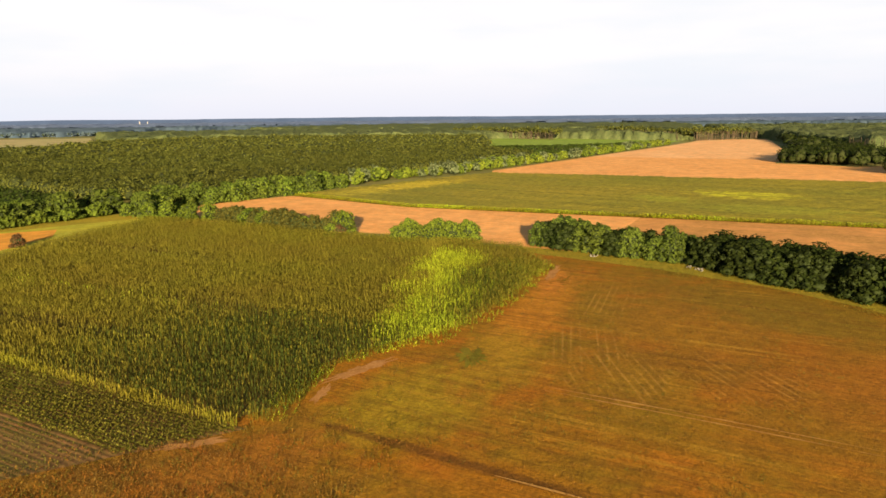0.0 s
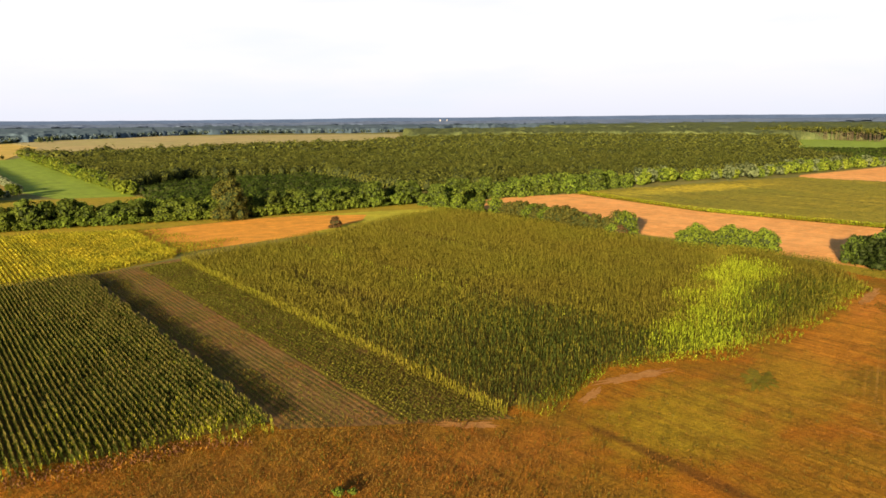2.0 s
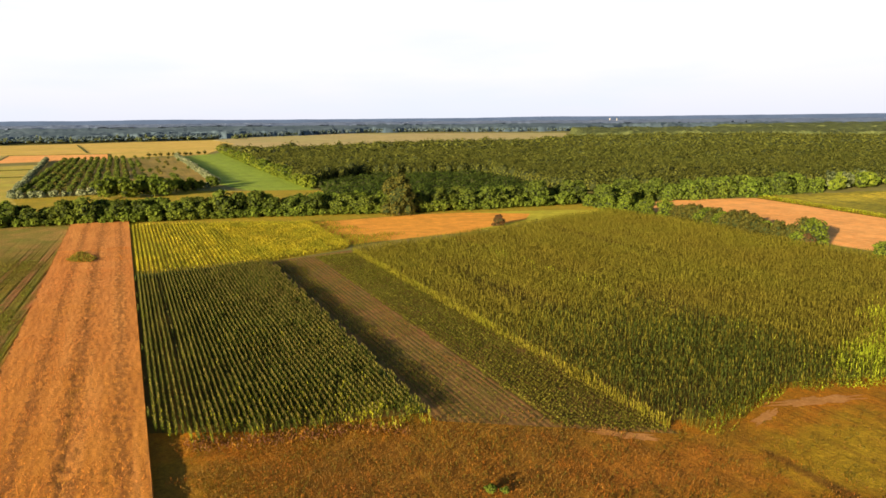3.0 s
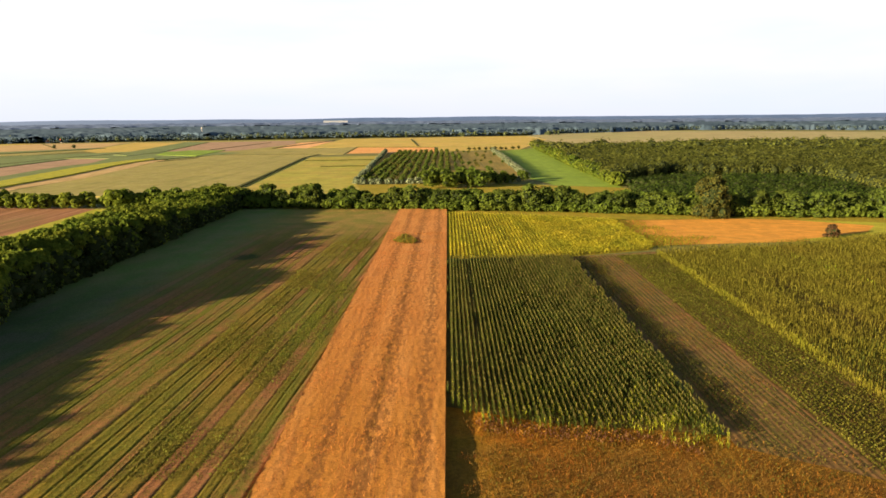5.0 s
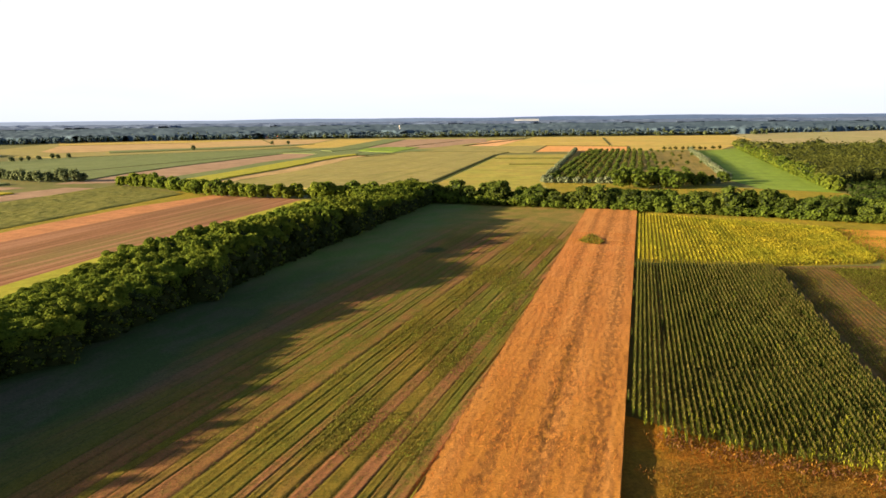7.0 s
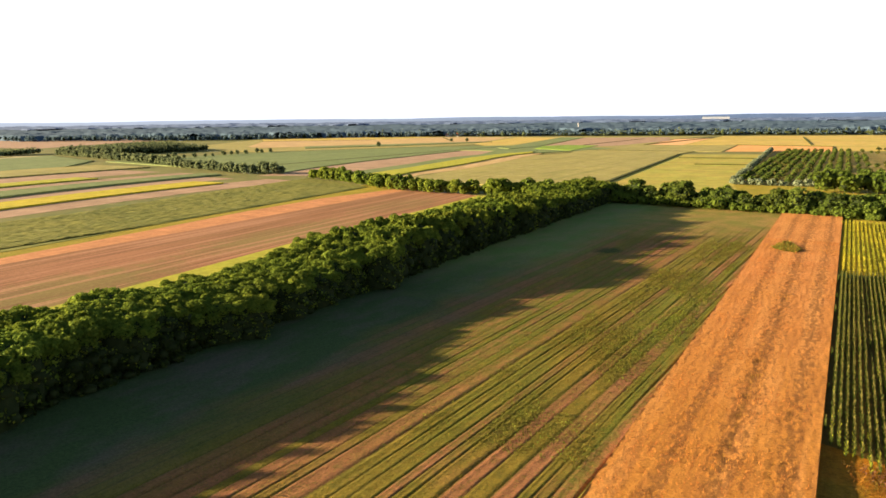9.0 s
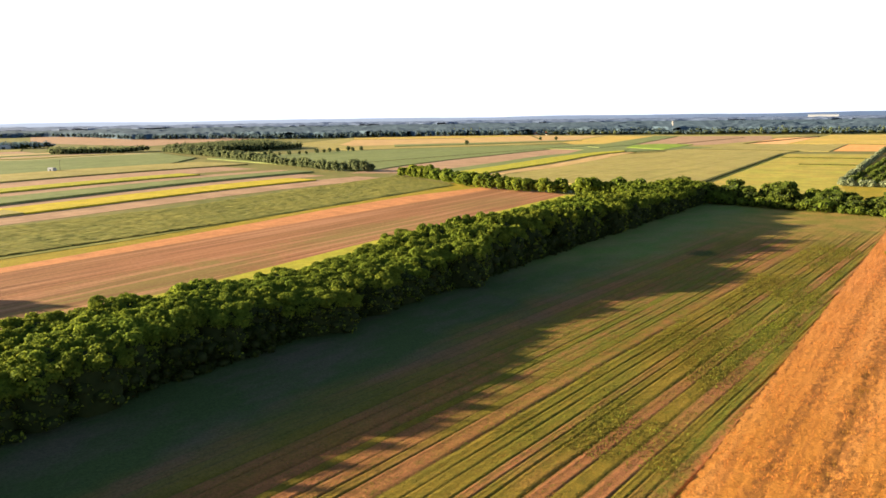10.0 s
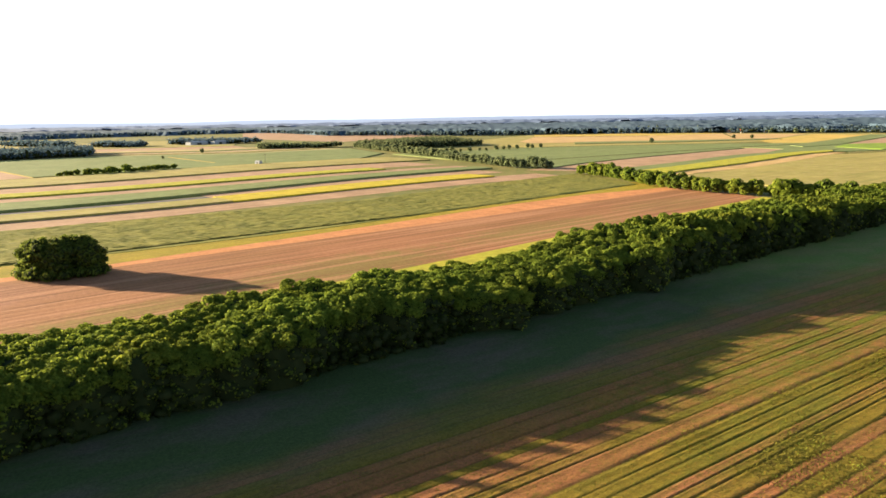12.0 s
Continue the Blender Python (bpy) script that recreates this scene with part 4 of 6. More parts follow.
# ripe wheat: a standing sheet with lodged hollows, and its cut edges
LINES = lambda x: np.exp(-((x + 8.3) / 1.1) ** 2) + 0.5 * np.exp(-((x + 13.5) / 0.8) ** 2) + 0.6 * np.exp(-((x + 3.2) / 1.3) ** 2)
LODGED = lambda x, y: np.clip(LINES(x) * (0.9 + 0.5 * wave(x, y, 17, 21)) + 0.55 * wave(x * 1.6, y * 0.8, 3.6, 22) - 0.8, 0, 1) * np.clip(np.minimum(x + 18.5, -0.6 - x) / 2.0, 0, 1)
relief("ripe_wheat", -19.3, 0.3, -40, 291, 0.3, 0.6, lambda x, y: 0.78 + 0.03 * wave(x, y, 2.2, 23) + 0.015 * np.sin(x * 97 + y * 61) - 0.16 * LODGED(x, y) * (y < 232), WHEAT, "strip of ripe orange standing wheat, lodged in places")
slab("wheat_edge", [(-19.3, -40), (0.3, -40), (0.3, 291), (-19.3, 291)], 0.0, 0.3, WHEAT, "lower stalks of ripe standing wheat")
for x in (-19.31, 0.31):
    relief("wheat_side", x - 0.06, x + 0.06, -40, 291, 0.03, 1.0, lambda gx, gy, c=x: 0.80 * np.clip(1.3 - np.abs(gx - c) / 0.06, 0, 1) + 0.05 * wave(gx, gy, 3, 5), WHEAT, "cut side of standing wheat")
crop("wheat_ears", [(-19.2, 55), (0.2, 55), (0.2, 230), (-19.2, 230)], 0.42, 0.45, 0.9, [WHEAT_EAR, WEED_BROWN], "ears of ripe wheat", 14, 4, yellow=lambda x, y: 0.95 * (LODGED(x, y) > 0.12), width=0.2, tassel=False, leaf=0.04, loose=0.3)
crop("weed_patch", WEED_SPOT, 0.35, 0.4, 1.25, [FURROW_WEED, WEED_BROWN], "green weeds standing in ripe wheat", 15, 4, yellow=lambda x, y: 0.2 + 0 * x, tassel=False, leaf=0.14, loose=0.3)

def WEST_GAP(x, y):
    """Missing plants: a bare drill line, small hollows towards the middle, a ragged foot."""
    line = np.exp(-((x - 5.6) / 0.5) ** 2) * (y > 118 + 6 * wave(x, y, 20, 3))
    holes = np.clip(2.2 * (wave(x * 1.5, y * 0.6, 5.5, 46) + 0.5 * wave(x, y, 14, 47) - 1.05), 0, 0.55) * (x > 11)
    foot = np.clip(1.1 - (y - 78 - 0.18 * np.abs(34 - x)) / (4.5 + 3 * wave(x, y, 6, 48)), 0, 0.75)
    return np.clip(line + holes + foot, 0, 0.97)


crop("corn_field", [(0.55, 90), (4.5, 84), (12.5, 82), (22, 81), (26, 78), (33.8, 76.5), (33.8, 188.5), (0.55, 187)], 0.75, 0.2, 1.5, [CORN, CORN_Y, TASSEL], "tall green corn in straight rows", 11, 5,
     yellow=lambda x, y: np.clip(0.02 + 0.22 * np.clip((100 - y) / 14, 0, 1) + 0.5 * (y < 82 + 3 * wave(x, y, 9, 2)) * (x > 23), 0, 1), width=0.25, leaf=0.06, edge=0.5, loose=0.1, hollow=WEST_GAP)
# a row of paler plants stands in for sunlight on the corn's side
crop("corn_edge", [(57.7, 63.5), (58.7, 62.5), (58.7, 192), (57.7, 192)], 0.42, 0.3, 1.8, [CORN_RIM, CORN_E], "edge of tall corn, sunlight put into paler leaves", 45, 4, yellow=lambda x, y: 0.3 + 0.25 * wave(x, y, 12, 3), width=0.24, leaf=0.07, tassel=False, edge=0.1)
def HOTSPOT_CORN(x, y):
    """A pale band across the corner of the field, thinning out northwards: the hot spot opposite the sun put into leaf
    colour.
    """
    d = y - 60 - 0.43 * (x - 93) + 3.5 * wave(x, y, 17, 5)
    return np.clip(1.1 * np.exp(-(np.where(d > 0, d / 7, d / 8)) ** 2) * np.clip((x - 87) / 8, 0, 1) * np.clip((176 - x) / 12, 0, 1), 0, 0.85)


def DEEP_CORN(x, y):
    """Darker plants: the near corner and a clump beyond the pale band."""
    near = 0.7 * np.clip(1.35 - np.hypot((x - 80) / 38, (y - 74) / 34), 0, 1) * (x < 100)
    return np.clip(near + 0.5 * np.clip(1.5 - np.hypot((x - 138) / 25, (y - 69 - 0.25 * (x - 138)) / 8.0), 0, 1), 0, 0.85)



# paler leaves paint the bright spot opposite the low sun
crop("corn_field_east", CORN_B, 0.76, 0.27, 2.1, [CORN_E, CORN_M, CORN], "tall olive green corn with tassels", 12, 3, blend=0.9,
     yellow=lambda x, y: np.clip(HOTSPOT_CORN(x, y) + 0.16 * np.exp(-((x - 93 + 0.05 * (y - 150)) / 2.0) ** 2), 0, 0.9), width=0.17, leaf=0.052, tassel=False, edge=0.6, deep=DEEP_CORN,
     hollow=lambda x, y: 0.8 * np.clip(1.6 * wave(x * 6, y * 0.22, 60, 44) - 1.0, 0, 1) + 0.75 * np.clip(1.0 - edge_distance(x, y, CORN_B) / (2.5 + 1.5 * wave(x, y, 8, 66)), 0, 1) * (y < 78) + 0.3 * (HOTSPOT_CORN(x, y) > 0.4))
crop("corn_foot", [(60, 60), (66, 58.6), (71, 61), (76, 63.5), (81, 65), (88, 63), (95, 59.5), (101, 55.5), (116, 54.8), (134, 56), (150, 58.5), (166, 61.5), (172, 70), (172, 98), (150, 97), (128, 86), (105, 76), (92, 68), (80, 69), (66, 66)], 0.62, 0.5, 0.75, [CORN_M, CORN_RIM], "lush lime green weeds along the corn's foot", 67, 4, yellow=lambda x, y: np.clip(0.45 + 0.3 * wave(x, y, 10, 5), 0, 1), width=0.3, gaps=0.15, tassel=False, leaf=0.075, loose=0.25, edge=1.5, hollow=lambda x, y: np.clip(0.35 + 0.6 * wave(x, y, 7, 68), 0, 0.9) * (y < 62))
crop("yellow_crop", YELLOW_CROP, 1.1, 0.32, 1.25, [CORN_L, CROP_GOLD], "yellow-green ripening crop in rows", 13, 4, blend=0.9,
     yellow=lambda x, y: 0.5 + 0.4 * wave(x, y, 15, 6), tassel=False, width=0.4, leaf=0.1, gaps=0.12, hollow=lambda x, y: 0.5 * np.clip(wave(x, y, 13, 61) - 0.3, 0, 1))
crop("stubble_weeds", [(59, 200), (66, 204), (84, 210), (98, 214), (96, 220), (76, 224), (74, 236), (70, 258), (60, 262)], 0.9, 0.6, 0.8, [CORN_L, CROP_GOLD], "yellow-green weeds thinning out over stubble", 43, 4, yellow=lambda x, y: 0.4 + 0.3 * wave(x, y, 9, 8), tassel=False, width=0.4, leaf=0.1, loose=0.4, hollow=lambda x, y: np.clip((x - 60 + 5 * wave(x, y, 11, 64)) / 15 - 0.5 * (y < 222) * (x > 60), 0, 1))
crop("strip_weeds", [(34.2, 84), (40, 78), (41, 189), (34.2, 189)], 0.42, 0.4, 0.38, [FURROW_WEED, LOW_GREEN], "lush green weeds beside tall corn", 34, 3, yellow=lambda x, y: 0.3 + 0.2 * wave(x, y, 12, 3), width=0.24, gaps=0.1, tassel=False, leaf=0.06, loose=0.2, edge=1.6)
crop("low_crop", [(46.5, 70), (58.2, 62.5), (58.2, 193), (46.5, 191)], 0.75, 0.24, 0.5, [LOW_CROP, LOW_GREEN], "low green crop rows", 16, 4, yellow=lambda x, y: np.clip(0.32 + 0.25 * wave(x, y, 14, 6) + 0.3 * np.clip((y - 130) / 60, 0, 1), 0, 1), width=0.3, tassel=False, leaf=0.09, loose=0.16)
crop("thin_crop", [(35, 79), (46.5, 71), (46.5, 192), (35, 189)], 0.9, 0.3, 0.38, [LOW_CROP, WEED_BROWN], "thin low crop rows on brown soil", 17, 3, yellow=lambda x, y: np.clip(0.25 + 0.3 * wave(x, y, 12, 7), 0, 1), width=0.2, gaps=0.15, tassel=False, leaf=0.065, hollow=lambda x, y: np.clip(0.2 + 0.55 * wave(x, y, 16, 72) + 0.3 * wave(x, y, 5, 73), 0, 0.95))
ROUGH = lambda x, y: np.clip(0.45 + 0.35 * wave(x, y, 7, 23) + 0.2 * wave(x, y, 2.5, 24), 0, 1)
crop("dry_grass", [(1.5, 46), (80, 34), (76, 58), (62, 60), (50, 70), (34, 79), (15, 84), (5, 86), (1.5, 90)], 0.34, 0.36, 0.5, [WEED_DULL, WEED_LEAF], "dry brown grass and rusty weeds", 36, 3, yellow=ROUGH, width=0.15, gaps=0.2, tassel=False, leaf=0.034, loose=0.2, edge=3.0, hollow=lambda x, y: 0.5 * np.clip(wave(x, y, 5, 26), 0, 1) + np.clip((x - 34 + 9 * wave(x, y, 15, 33)) / 36, 0, 1))
crop("olive_tufts", [(4, 46), (74, 38), (72, 58), (62, 61), (50, 71), (34, 80), (20, 84), (5, 88)], 0.6, 0.6, 0.5, [FURROW_WEED, WEED_BROWN], "olive weed tufts in dry grass", 39, 4, yellow=lambda x, y: 0.35 + 0 * x, width=0.22, gaps=0.2, tassel=False, leaf=0.05, loose=0.3, hollow=lambda x, y: np.clip(0.3 + 0.7 * wave(x, y, 6, 27) + np.clip((x - 36) / 40, 0, 1), 0, 1))
crop("rusty_weeds", [(4, 82), (12, 79.5), (24, 78), (30, 75), (30, 78), (22, 82), (12, 83), (4, 86)], 0.5, 0.5, 0.8, [LEAF_DRY, WEED_BROWN], "reddish dry weeds along standing corn", 40, 4, yellow=lambda x, y: 0.3 + 0 * x, width=0.26, gaps=0.3, tassel=False, leaf=0.08, loose=0.3)
crop("weed_tufts", [(62, 8), (100, -6), (150, 0), (172, 30), (176, 66), (120, 52), (92, 56), (76, 60), (62, 60)], 1.5, 1.5, 0.4, [WEED_BROWN, FURROW_WEED], "scattered tufts of dry weeds", 42, 4, yellow=lambda x, y: np.clip(0.35 + 0.5 * wave(x, y, 19, 28), 0, 1), width=0.34, gaps=0.3, tassel=False, leaf=0.06, loose=0.8, hollow=lambda x, y: np.clip(0.35 + 0.6 * wave(x, y, 15, 29), 0, 0.95))
crop("margin_grass", [(124, -50), (150, -64), (175, -10), (190, 22), (195, 50), (192, 83), (184, 80), (178, 70), (175, 48), (169, 32), (165, 12), (147, -14)], 0.7, 0.7, 0.4, [FURROW_WEED, LOW_GREEN], "rough grass and weeds along a grove", 38, 3, yellow=lambda x, y: 0.35 + 0.3 * wave(x, y, 9, 3), width=0.35, gaps=0.35, tassel=False, leaf=0.08, loose=0.4)
crop("furrow_weeds_near", [(-60, 30), (-20, 30), (-20, 140), (-56, 140)], 0.45, 0.42, 0.24, [FURROW_WEED, WEED_BROWN], "fine weeds on furrowed soil", 37, 3, angle=3.15, yellow=lambda x, y: 0.4 + 0.4 * wave(x * 3, y, 40, 12), width=0.16, gaps=0.4, tassel=False, leaf=0.04, loose=0.2)
crop("furrow_weeds", [(-64, 0), (-20, 0), (-20, 296), (-52, 296)], 1.1, 0.7, 0.3, [FURROW_WEED, WEED_GREEN], "rows of weeds on furrowed soil", 19, 3, angle=3.15, yellow=lambda x, y: np.clip(0.1 * wave(x * 3, y, 40, 9), 0, 0.3), width=0.26, gaps=0.2, tassel=False, leaf=0.06, loose=0.3)
crop("green_weeds", [(-44, 70), (-21, 70), (-20.3, 225), (-34, 225)], 0.57, 0.36, 0.5, [FURROW_WEED, TUFT_GREEN], "lush green weeds in rows on furrowed soil", 20, 3, angle=3.15, yellow=lambda x, y: np.clip(0.15 + 0.3 * wave(x * 2, y, 18, 4) + 0.45 * np.exp(-((x + 26) / 5) ** 2 - ((y - 140) / 32) ** 2), 0, 1), width=0.3, gaps=0.15, tassel=False, leaf=0.08, loose=0.16, edge=1.5, hollow=lambda x, y: np.clip(0.6 + 0.8 * wave(x * 3, y * 0.6, 30, 71) - 0.55 * np.exp(-((x + 26) / 5) ** 2 - ((y - 140) / 32) ** 2), 0, 0.97))


def track(name, x, y0, y1, width, amp, label):
    """A worn wheel track running along the field."""
    ys = np.arange(y0, y1, 2.0)
    xs = x + amp * np.sin(ys / 23.0) + 0.3 * amp * np.sin(ys / 7.0)
    w = width * np.clip(0.55 + 0.3 * np.sin(ys / 3.1) + 0.35 * np.sin(ys / 9.7) + 0.25 * np.sin(ys / 1.7 + x), 0.2, 1.2)
    v = np.stack([np.stack([xs - w / 2, ys, np.full(len(ys), 0.075)], 1), np.stack([xs + w / 2, ys, np.full(len(ys), 0.075)], 1)], 1).reshape(-1, 3)
    i = np.arange(len(ys) - 1) * 2
    tagged(new(name, mesh_of(name, v, np.stack([i, i + 1, i + 3, i + 2], 1), [TRACK_PALE])), label, "track", kind="structure")


for x in (87.9, 89.3):
    track("wheel_track", x, -110, 36, 0.28, 0.25, "pale worn wheel track across dry weeds")
track("wheel_track", 63.0, -60, 32, 0.3, 0.3, "pale worn wheel track across dry weeds")


def blob(name, x, y, rx, ry, turn, mat, label, category, seed, z=0.07):
    """A patch with a ragged outline."""
    r = random.Random(seed)
    c, s = math.cos(radians(turn)), math.sin(radians(turn))
    pts = []
    for i in range(44):
        a = i * 2 * math.pi / 44
        q = r.uniform(0.55, 1.2)
        u, w = rx * q * math.cos(a), ry * q * math.sin(a)
        pts.append((x + u * c - w * s, y + u * s + w * c))
    slab(name, pts, z, 0, mat, label, category)


blob("bare_patch", 82.3, 61.9, 7.5, 1.5, -12, TRACK, "bare pale soil at the corn's edge", "bare soil", 1)
blob("bare_patch", 72, 61.0, 3.5, 0.8, 20, TRACK, "bare pale soil at the corn's edge", "bare soil", 2)
blob("bare_patch", 160, 60.2, 10, 1.1, 12, TRACK, "bare pale soil at the corn's edge", "bare soil", 3)
blob("bare_patch", 53, 64.5, 4.5, 1.0, -40, TRACK, "bare pale soil at the corn's edge", "bare soil", 4)
blob("green_patch", 95.5, 49.6, 4.6, 2.4, 30, GRASS, "patch of green weeds", "weeds", 5)
crop("green_patch_weeds", [(91, 48), (96, 46.5), (101, 50), (98, 53), (92.5, 51.5)], 0.5, 0.5, 0.3, [FURROW_WEED, WEED_BROWN], "low green weeds in dry grass", 24, 4, yellow=lambda x, y: 0.25 + 0 * x, tassel=False, width=0.25, leaf=0.06, loose=0.25, edge=2.2)
crop("corner_weeds", [(148, 53), (154, 52), (158, 55), (155, 57), (149, 56)], 0.5, 0.5, 0.35, [FURROW_WEED, LOW_GREEN], "low green weeds in dry grass", 25, 4, yellow=lambda x, y: 0.3 + 0 * x, tassel=False, width=0.25, leaf=0.06, loose=0.25, edge=2.0)

# ---- fields north-east of the corn ----
slab("stubble_field", [(200, 240), (222, 250), (265, 237), (252, 160), (255, 133), (263, 65), (188, 60), (190, 120), (184, 205)], 0.06, 0, STUBBLE, "orange stubble field beyond a hedge")
slab("stubble_field", [(263, 65), (272, -14), (300, -220), (220, -220), (188, 60)], 0.06, 0, STUBBLE_BROWN, "browner stubble behind a grove")
FAR_CORN = [(265, 236), (330, 226), (405, 210), (426, 204), (446, -14), (500, -260), (300, -220), (272, -14), (263, 65), (255, 133), (252, 160)]
slab("far_corn", FAR_CORN, 0.06, 0, CORN_SOIL, "wide green field of standing corn")
relief("far_corn_top", 250, 500, -200, 238, 1.6, 2.4, lambda x, y: 1.0 + 0.22 * np.sin(x * 91.7 + y * 53.3) + 0.16 * wave(x, y, 14, 31), CORNTOP, "tops of a wide corn field", within=FAR_CORN)
crop("far_corn_edge", [(265, 237), (251.4, 160), (254.3, 133), (262.3, 65), (271.3, -14), (290, -150), (296, -150), (276, -14), (267, 65), (259, 133), (256, 160), (270, 236)], 0.8, 0.5, 1.5, [CORN_L, CORN_M], "standing corn along a field edge", 44, 4, yellow=lambda x, y: np.clip(0.3 + 0.4 * wave(x, y, 30, 7), 0, 1), width=0.45, leaf=0.13, tassel=False, edge=0.2)
slab("stubble_field_far", [(428, 206), (451, 216), (640, 205), (646, 46), (597, 47), (592, 20), (577, -6), (600, -34), (690, -40), (620, -150), (470, -200), (449, -14)], 0.06, 0, STUBBLE, "large orange stubble field")
slab("stubble_field_pale", [(640, 205), (914, 188), (1109, 185), (1160, 107), (1078, 91), (830, 58), (700, 44), (646, 46)], 0.06, 0, STUBBLE_X, "pale orange stubble field before a wood")

# ---- strips beyond the tree belt, each between two edges that run along +Y ----
def strip(name, west, east, y0, y1, mat, label, h=0.0, z=0.08):
    """A field between its west and its east edge, each given as x at y 0 and at y 300."""
    at = lambda e, y: e[0] + (e[1] - e[0]) * y / 300
    bow = lambda y: 7 * math.sin(y / 55.0)
    ys = [y0 + (y1 - y0) * i / 12 for i in range(13)]
    slab(name, [(at(east, y) + bow(y), y) for y in ys] + [(at(west, y) + bow(y), y) for y in reversed(ys)], z, h, mat, label)


SOIL_EDGE = [(-126, 20), (-131, 40), (-136, 60), (-140, 120), (-145, 175), (-148, 240), (-152, 304)]
slab("yellow_verge", [(-112, 20), (-104, 20), (-106, 304)] + SOIL_EDGE[::-1], 0.09, 0, VERGE, "yellow-green flowering grass verge")
STUB_EDGE = [(-199, 321), (-196, 281), (-194, 202), (-192, 134), (-191, 48), (-194, -150)]
slab("ploughed_field", [(-100, -150), (-112, 20)] + SOIL_EDGE + [(-162, 307)] + STUB_EDGE, 0.05, 0, SOIL, "reddish ploughed field with fine furrows")
slab("stubble_strip", STUB_EDGE[::-1] + [(-205, 323), (-214, 262), (-212, 210), (-206, 160), (-200, 100), (-196, 49), (-200, -150)], 0.06, 0, STUBBLE_RED, "narrow orange stubble strip")
slab("grass_strip", [(-222, -150), (-200, -150), (-196, 49), (-200, 100), (-206, 160), (-212, 210), (-214, 262), (-205, 323), (-236, 332)], 0.055, 0, MARGIN, "yellow-green grass strip")
SOYA_EDGE = [(-300, -150), (-224, -150), (-214, 23), (-211, 70), (-210, 120), (-215, 175), (-221, 250), (-226, 317), (-298, 352), (-285, 250), (-272, 175), (-280, 90)]
slab("soya_field", SOYA_EDGE, 0.06, 0.1, SOYA, "green soya field in bushy rows")
relief("soya_top", -302, -215, -80, 353, 0.5, 1.2, lambda x, y: 0.12 + (0.3 + 0.10 * np.random.RandomState(6).uniform(-1, 1, x.shape) + 0.07 * np.sin(x * 2.1) + 0.02 * wave(x, y, 9, 32)) * np.clip(edge_distance(x, y, SOYA_EDGE) / 1.6, 0.05, 1), SOYA, "bushy tops of soya rows", within=SOYA_EDGE)
strip("bare_strip", (-312, -316), (-290, -287), -150, 335, PINK, "bare pinkish brown strip", 0, 0.06)
strip("yellow_green_strip", (-335, -330), (-312, -316), -150, 130, OLIVE, "yellow-green crop strip", 0.8)
strip("yellow_strip", (-338, -338), (-313, -313), 130, 300, YELLOW, "yellow flowering crop strip", 0.7)
strip("bare_strip", (-352, -366), (-338, -338), 130, 330, PINK, "bare pinkish brown strip")
strip("fallow_strip", (-347, -350), (-336, -338), -150, 130, GREY, "grey fallow strip")
strip("green_strip", (-384, -388), (-348, -366), -150, 345, GREYGREEN, "green crop strip", 1.0)
strip("bare_strip", (-414, -416), (-385, -388), -150, 350, PINK, "bare pinkish brown strip")
strip("yellow_green_strip", (-436, -438), (-415, -416), -150, 290, VERGE, "yellow-green crop strip", 0.8)
strip("bare_strip", (-478, -488), (-437, -438), -150, 352, PINK, "bare pinkish brown strip")
strip("yellow_green_strip", (-545, -555), (-479, -488), -150, 380, OLIVE, "olive yellow meadow strip", 0.9)
slab("green_field", [(-820, -300), (-546, -300), (-555, 100), (-556, 350), (-620, 420), (-760, 466), (-752, 317), (-843, 188)], 0, 0.8, GREYGREEN, "wide grey-green crop field")
slab("olive_field", [(-1000, -300), (-822, -300), (-845, 188), (-754, 317), (-762, 466), (-930, 406), (-985, 226)], 0, 0.4, PALE_GREEN, "wide pale crop field")
for k, (mat, label) in enumerate(((OLIVE, "narrow far olive strip"), (PINK, "narrow far bare strip"), (GREYGREEN, "narrow far green strip"), (PINK_GOLD, "narrow far tan strip"))):
    q = 0.12 + 0.22 * k
    slab("far_strip", [(-850 - 140 * q, 200), (-760 - 165 * q, 325), (-768 - 165 * q, 440), (-785 - 165 * q, 440), (-778 - 165 * q, 325), (-868 - 140 * q, 200)], 0.0, 0.9 if k % 2 == 0 else 0.45, mat, label)
slab("bare_field", [(-662, 78), (-545, 86), (-543, 30), (-680, 10)], 0.82, 0, PINK, "bare field corner in green land")
slab("farm_track", [(-664, 80), (-546, 88), (-545, 86), (-663, 76)], 0.84, 0, PALE_GOLD, "pale farm track between fields", "track")
slab("farm_track", [(-748, 243), (-609, 238), (-609, 235.5), (-748, 239)], 0.84, 0, PALE_GOLD, "pale farm track between fields", "track")
slab("bare_field", [(-1100, -300), (-1001, -300), (-986, 226), (-931, 406), (-1010, 420), (-1092, 250)], 0.1, 0, PINK, "far pale bare field")
slab("olive_field", [(-1500, -300), (-1102, -300), (-1094, 250), (-1012, 420), (-1400, 590)], 0, 0.4, OLIVE, "far olive field")
slab("bare_field", [(-2071, 885), (-1412, 604), (-1005, 594), (-1093, 767), (-1180, 1000)], 0.12, 0, PINK, "far pale pinkish bare field")

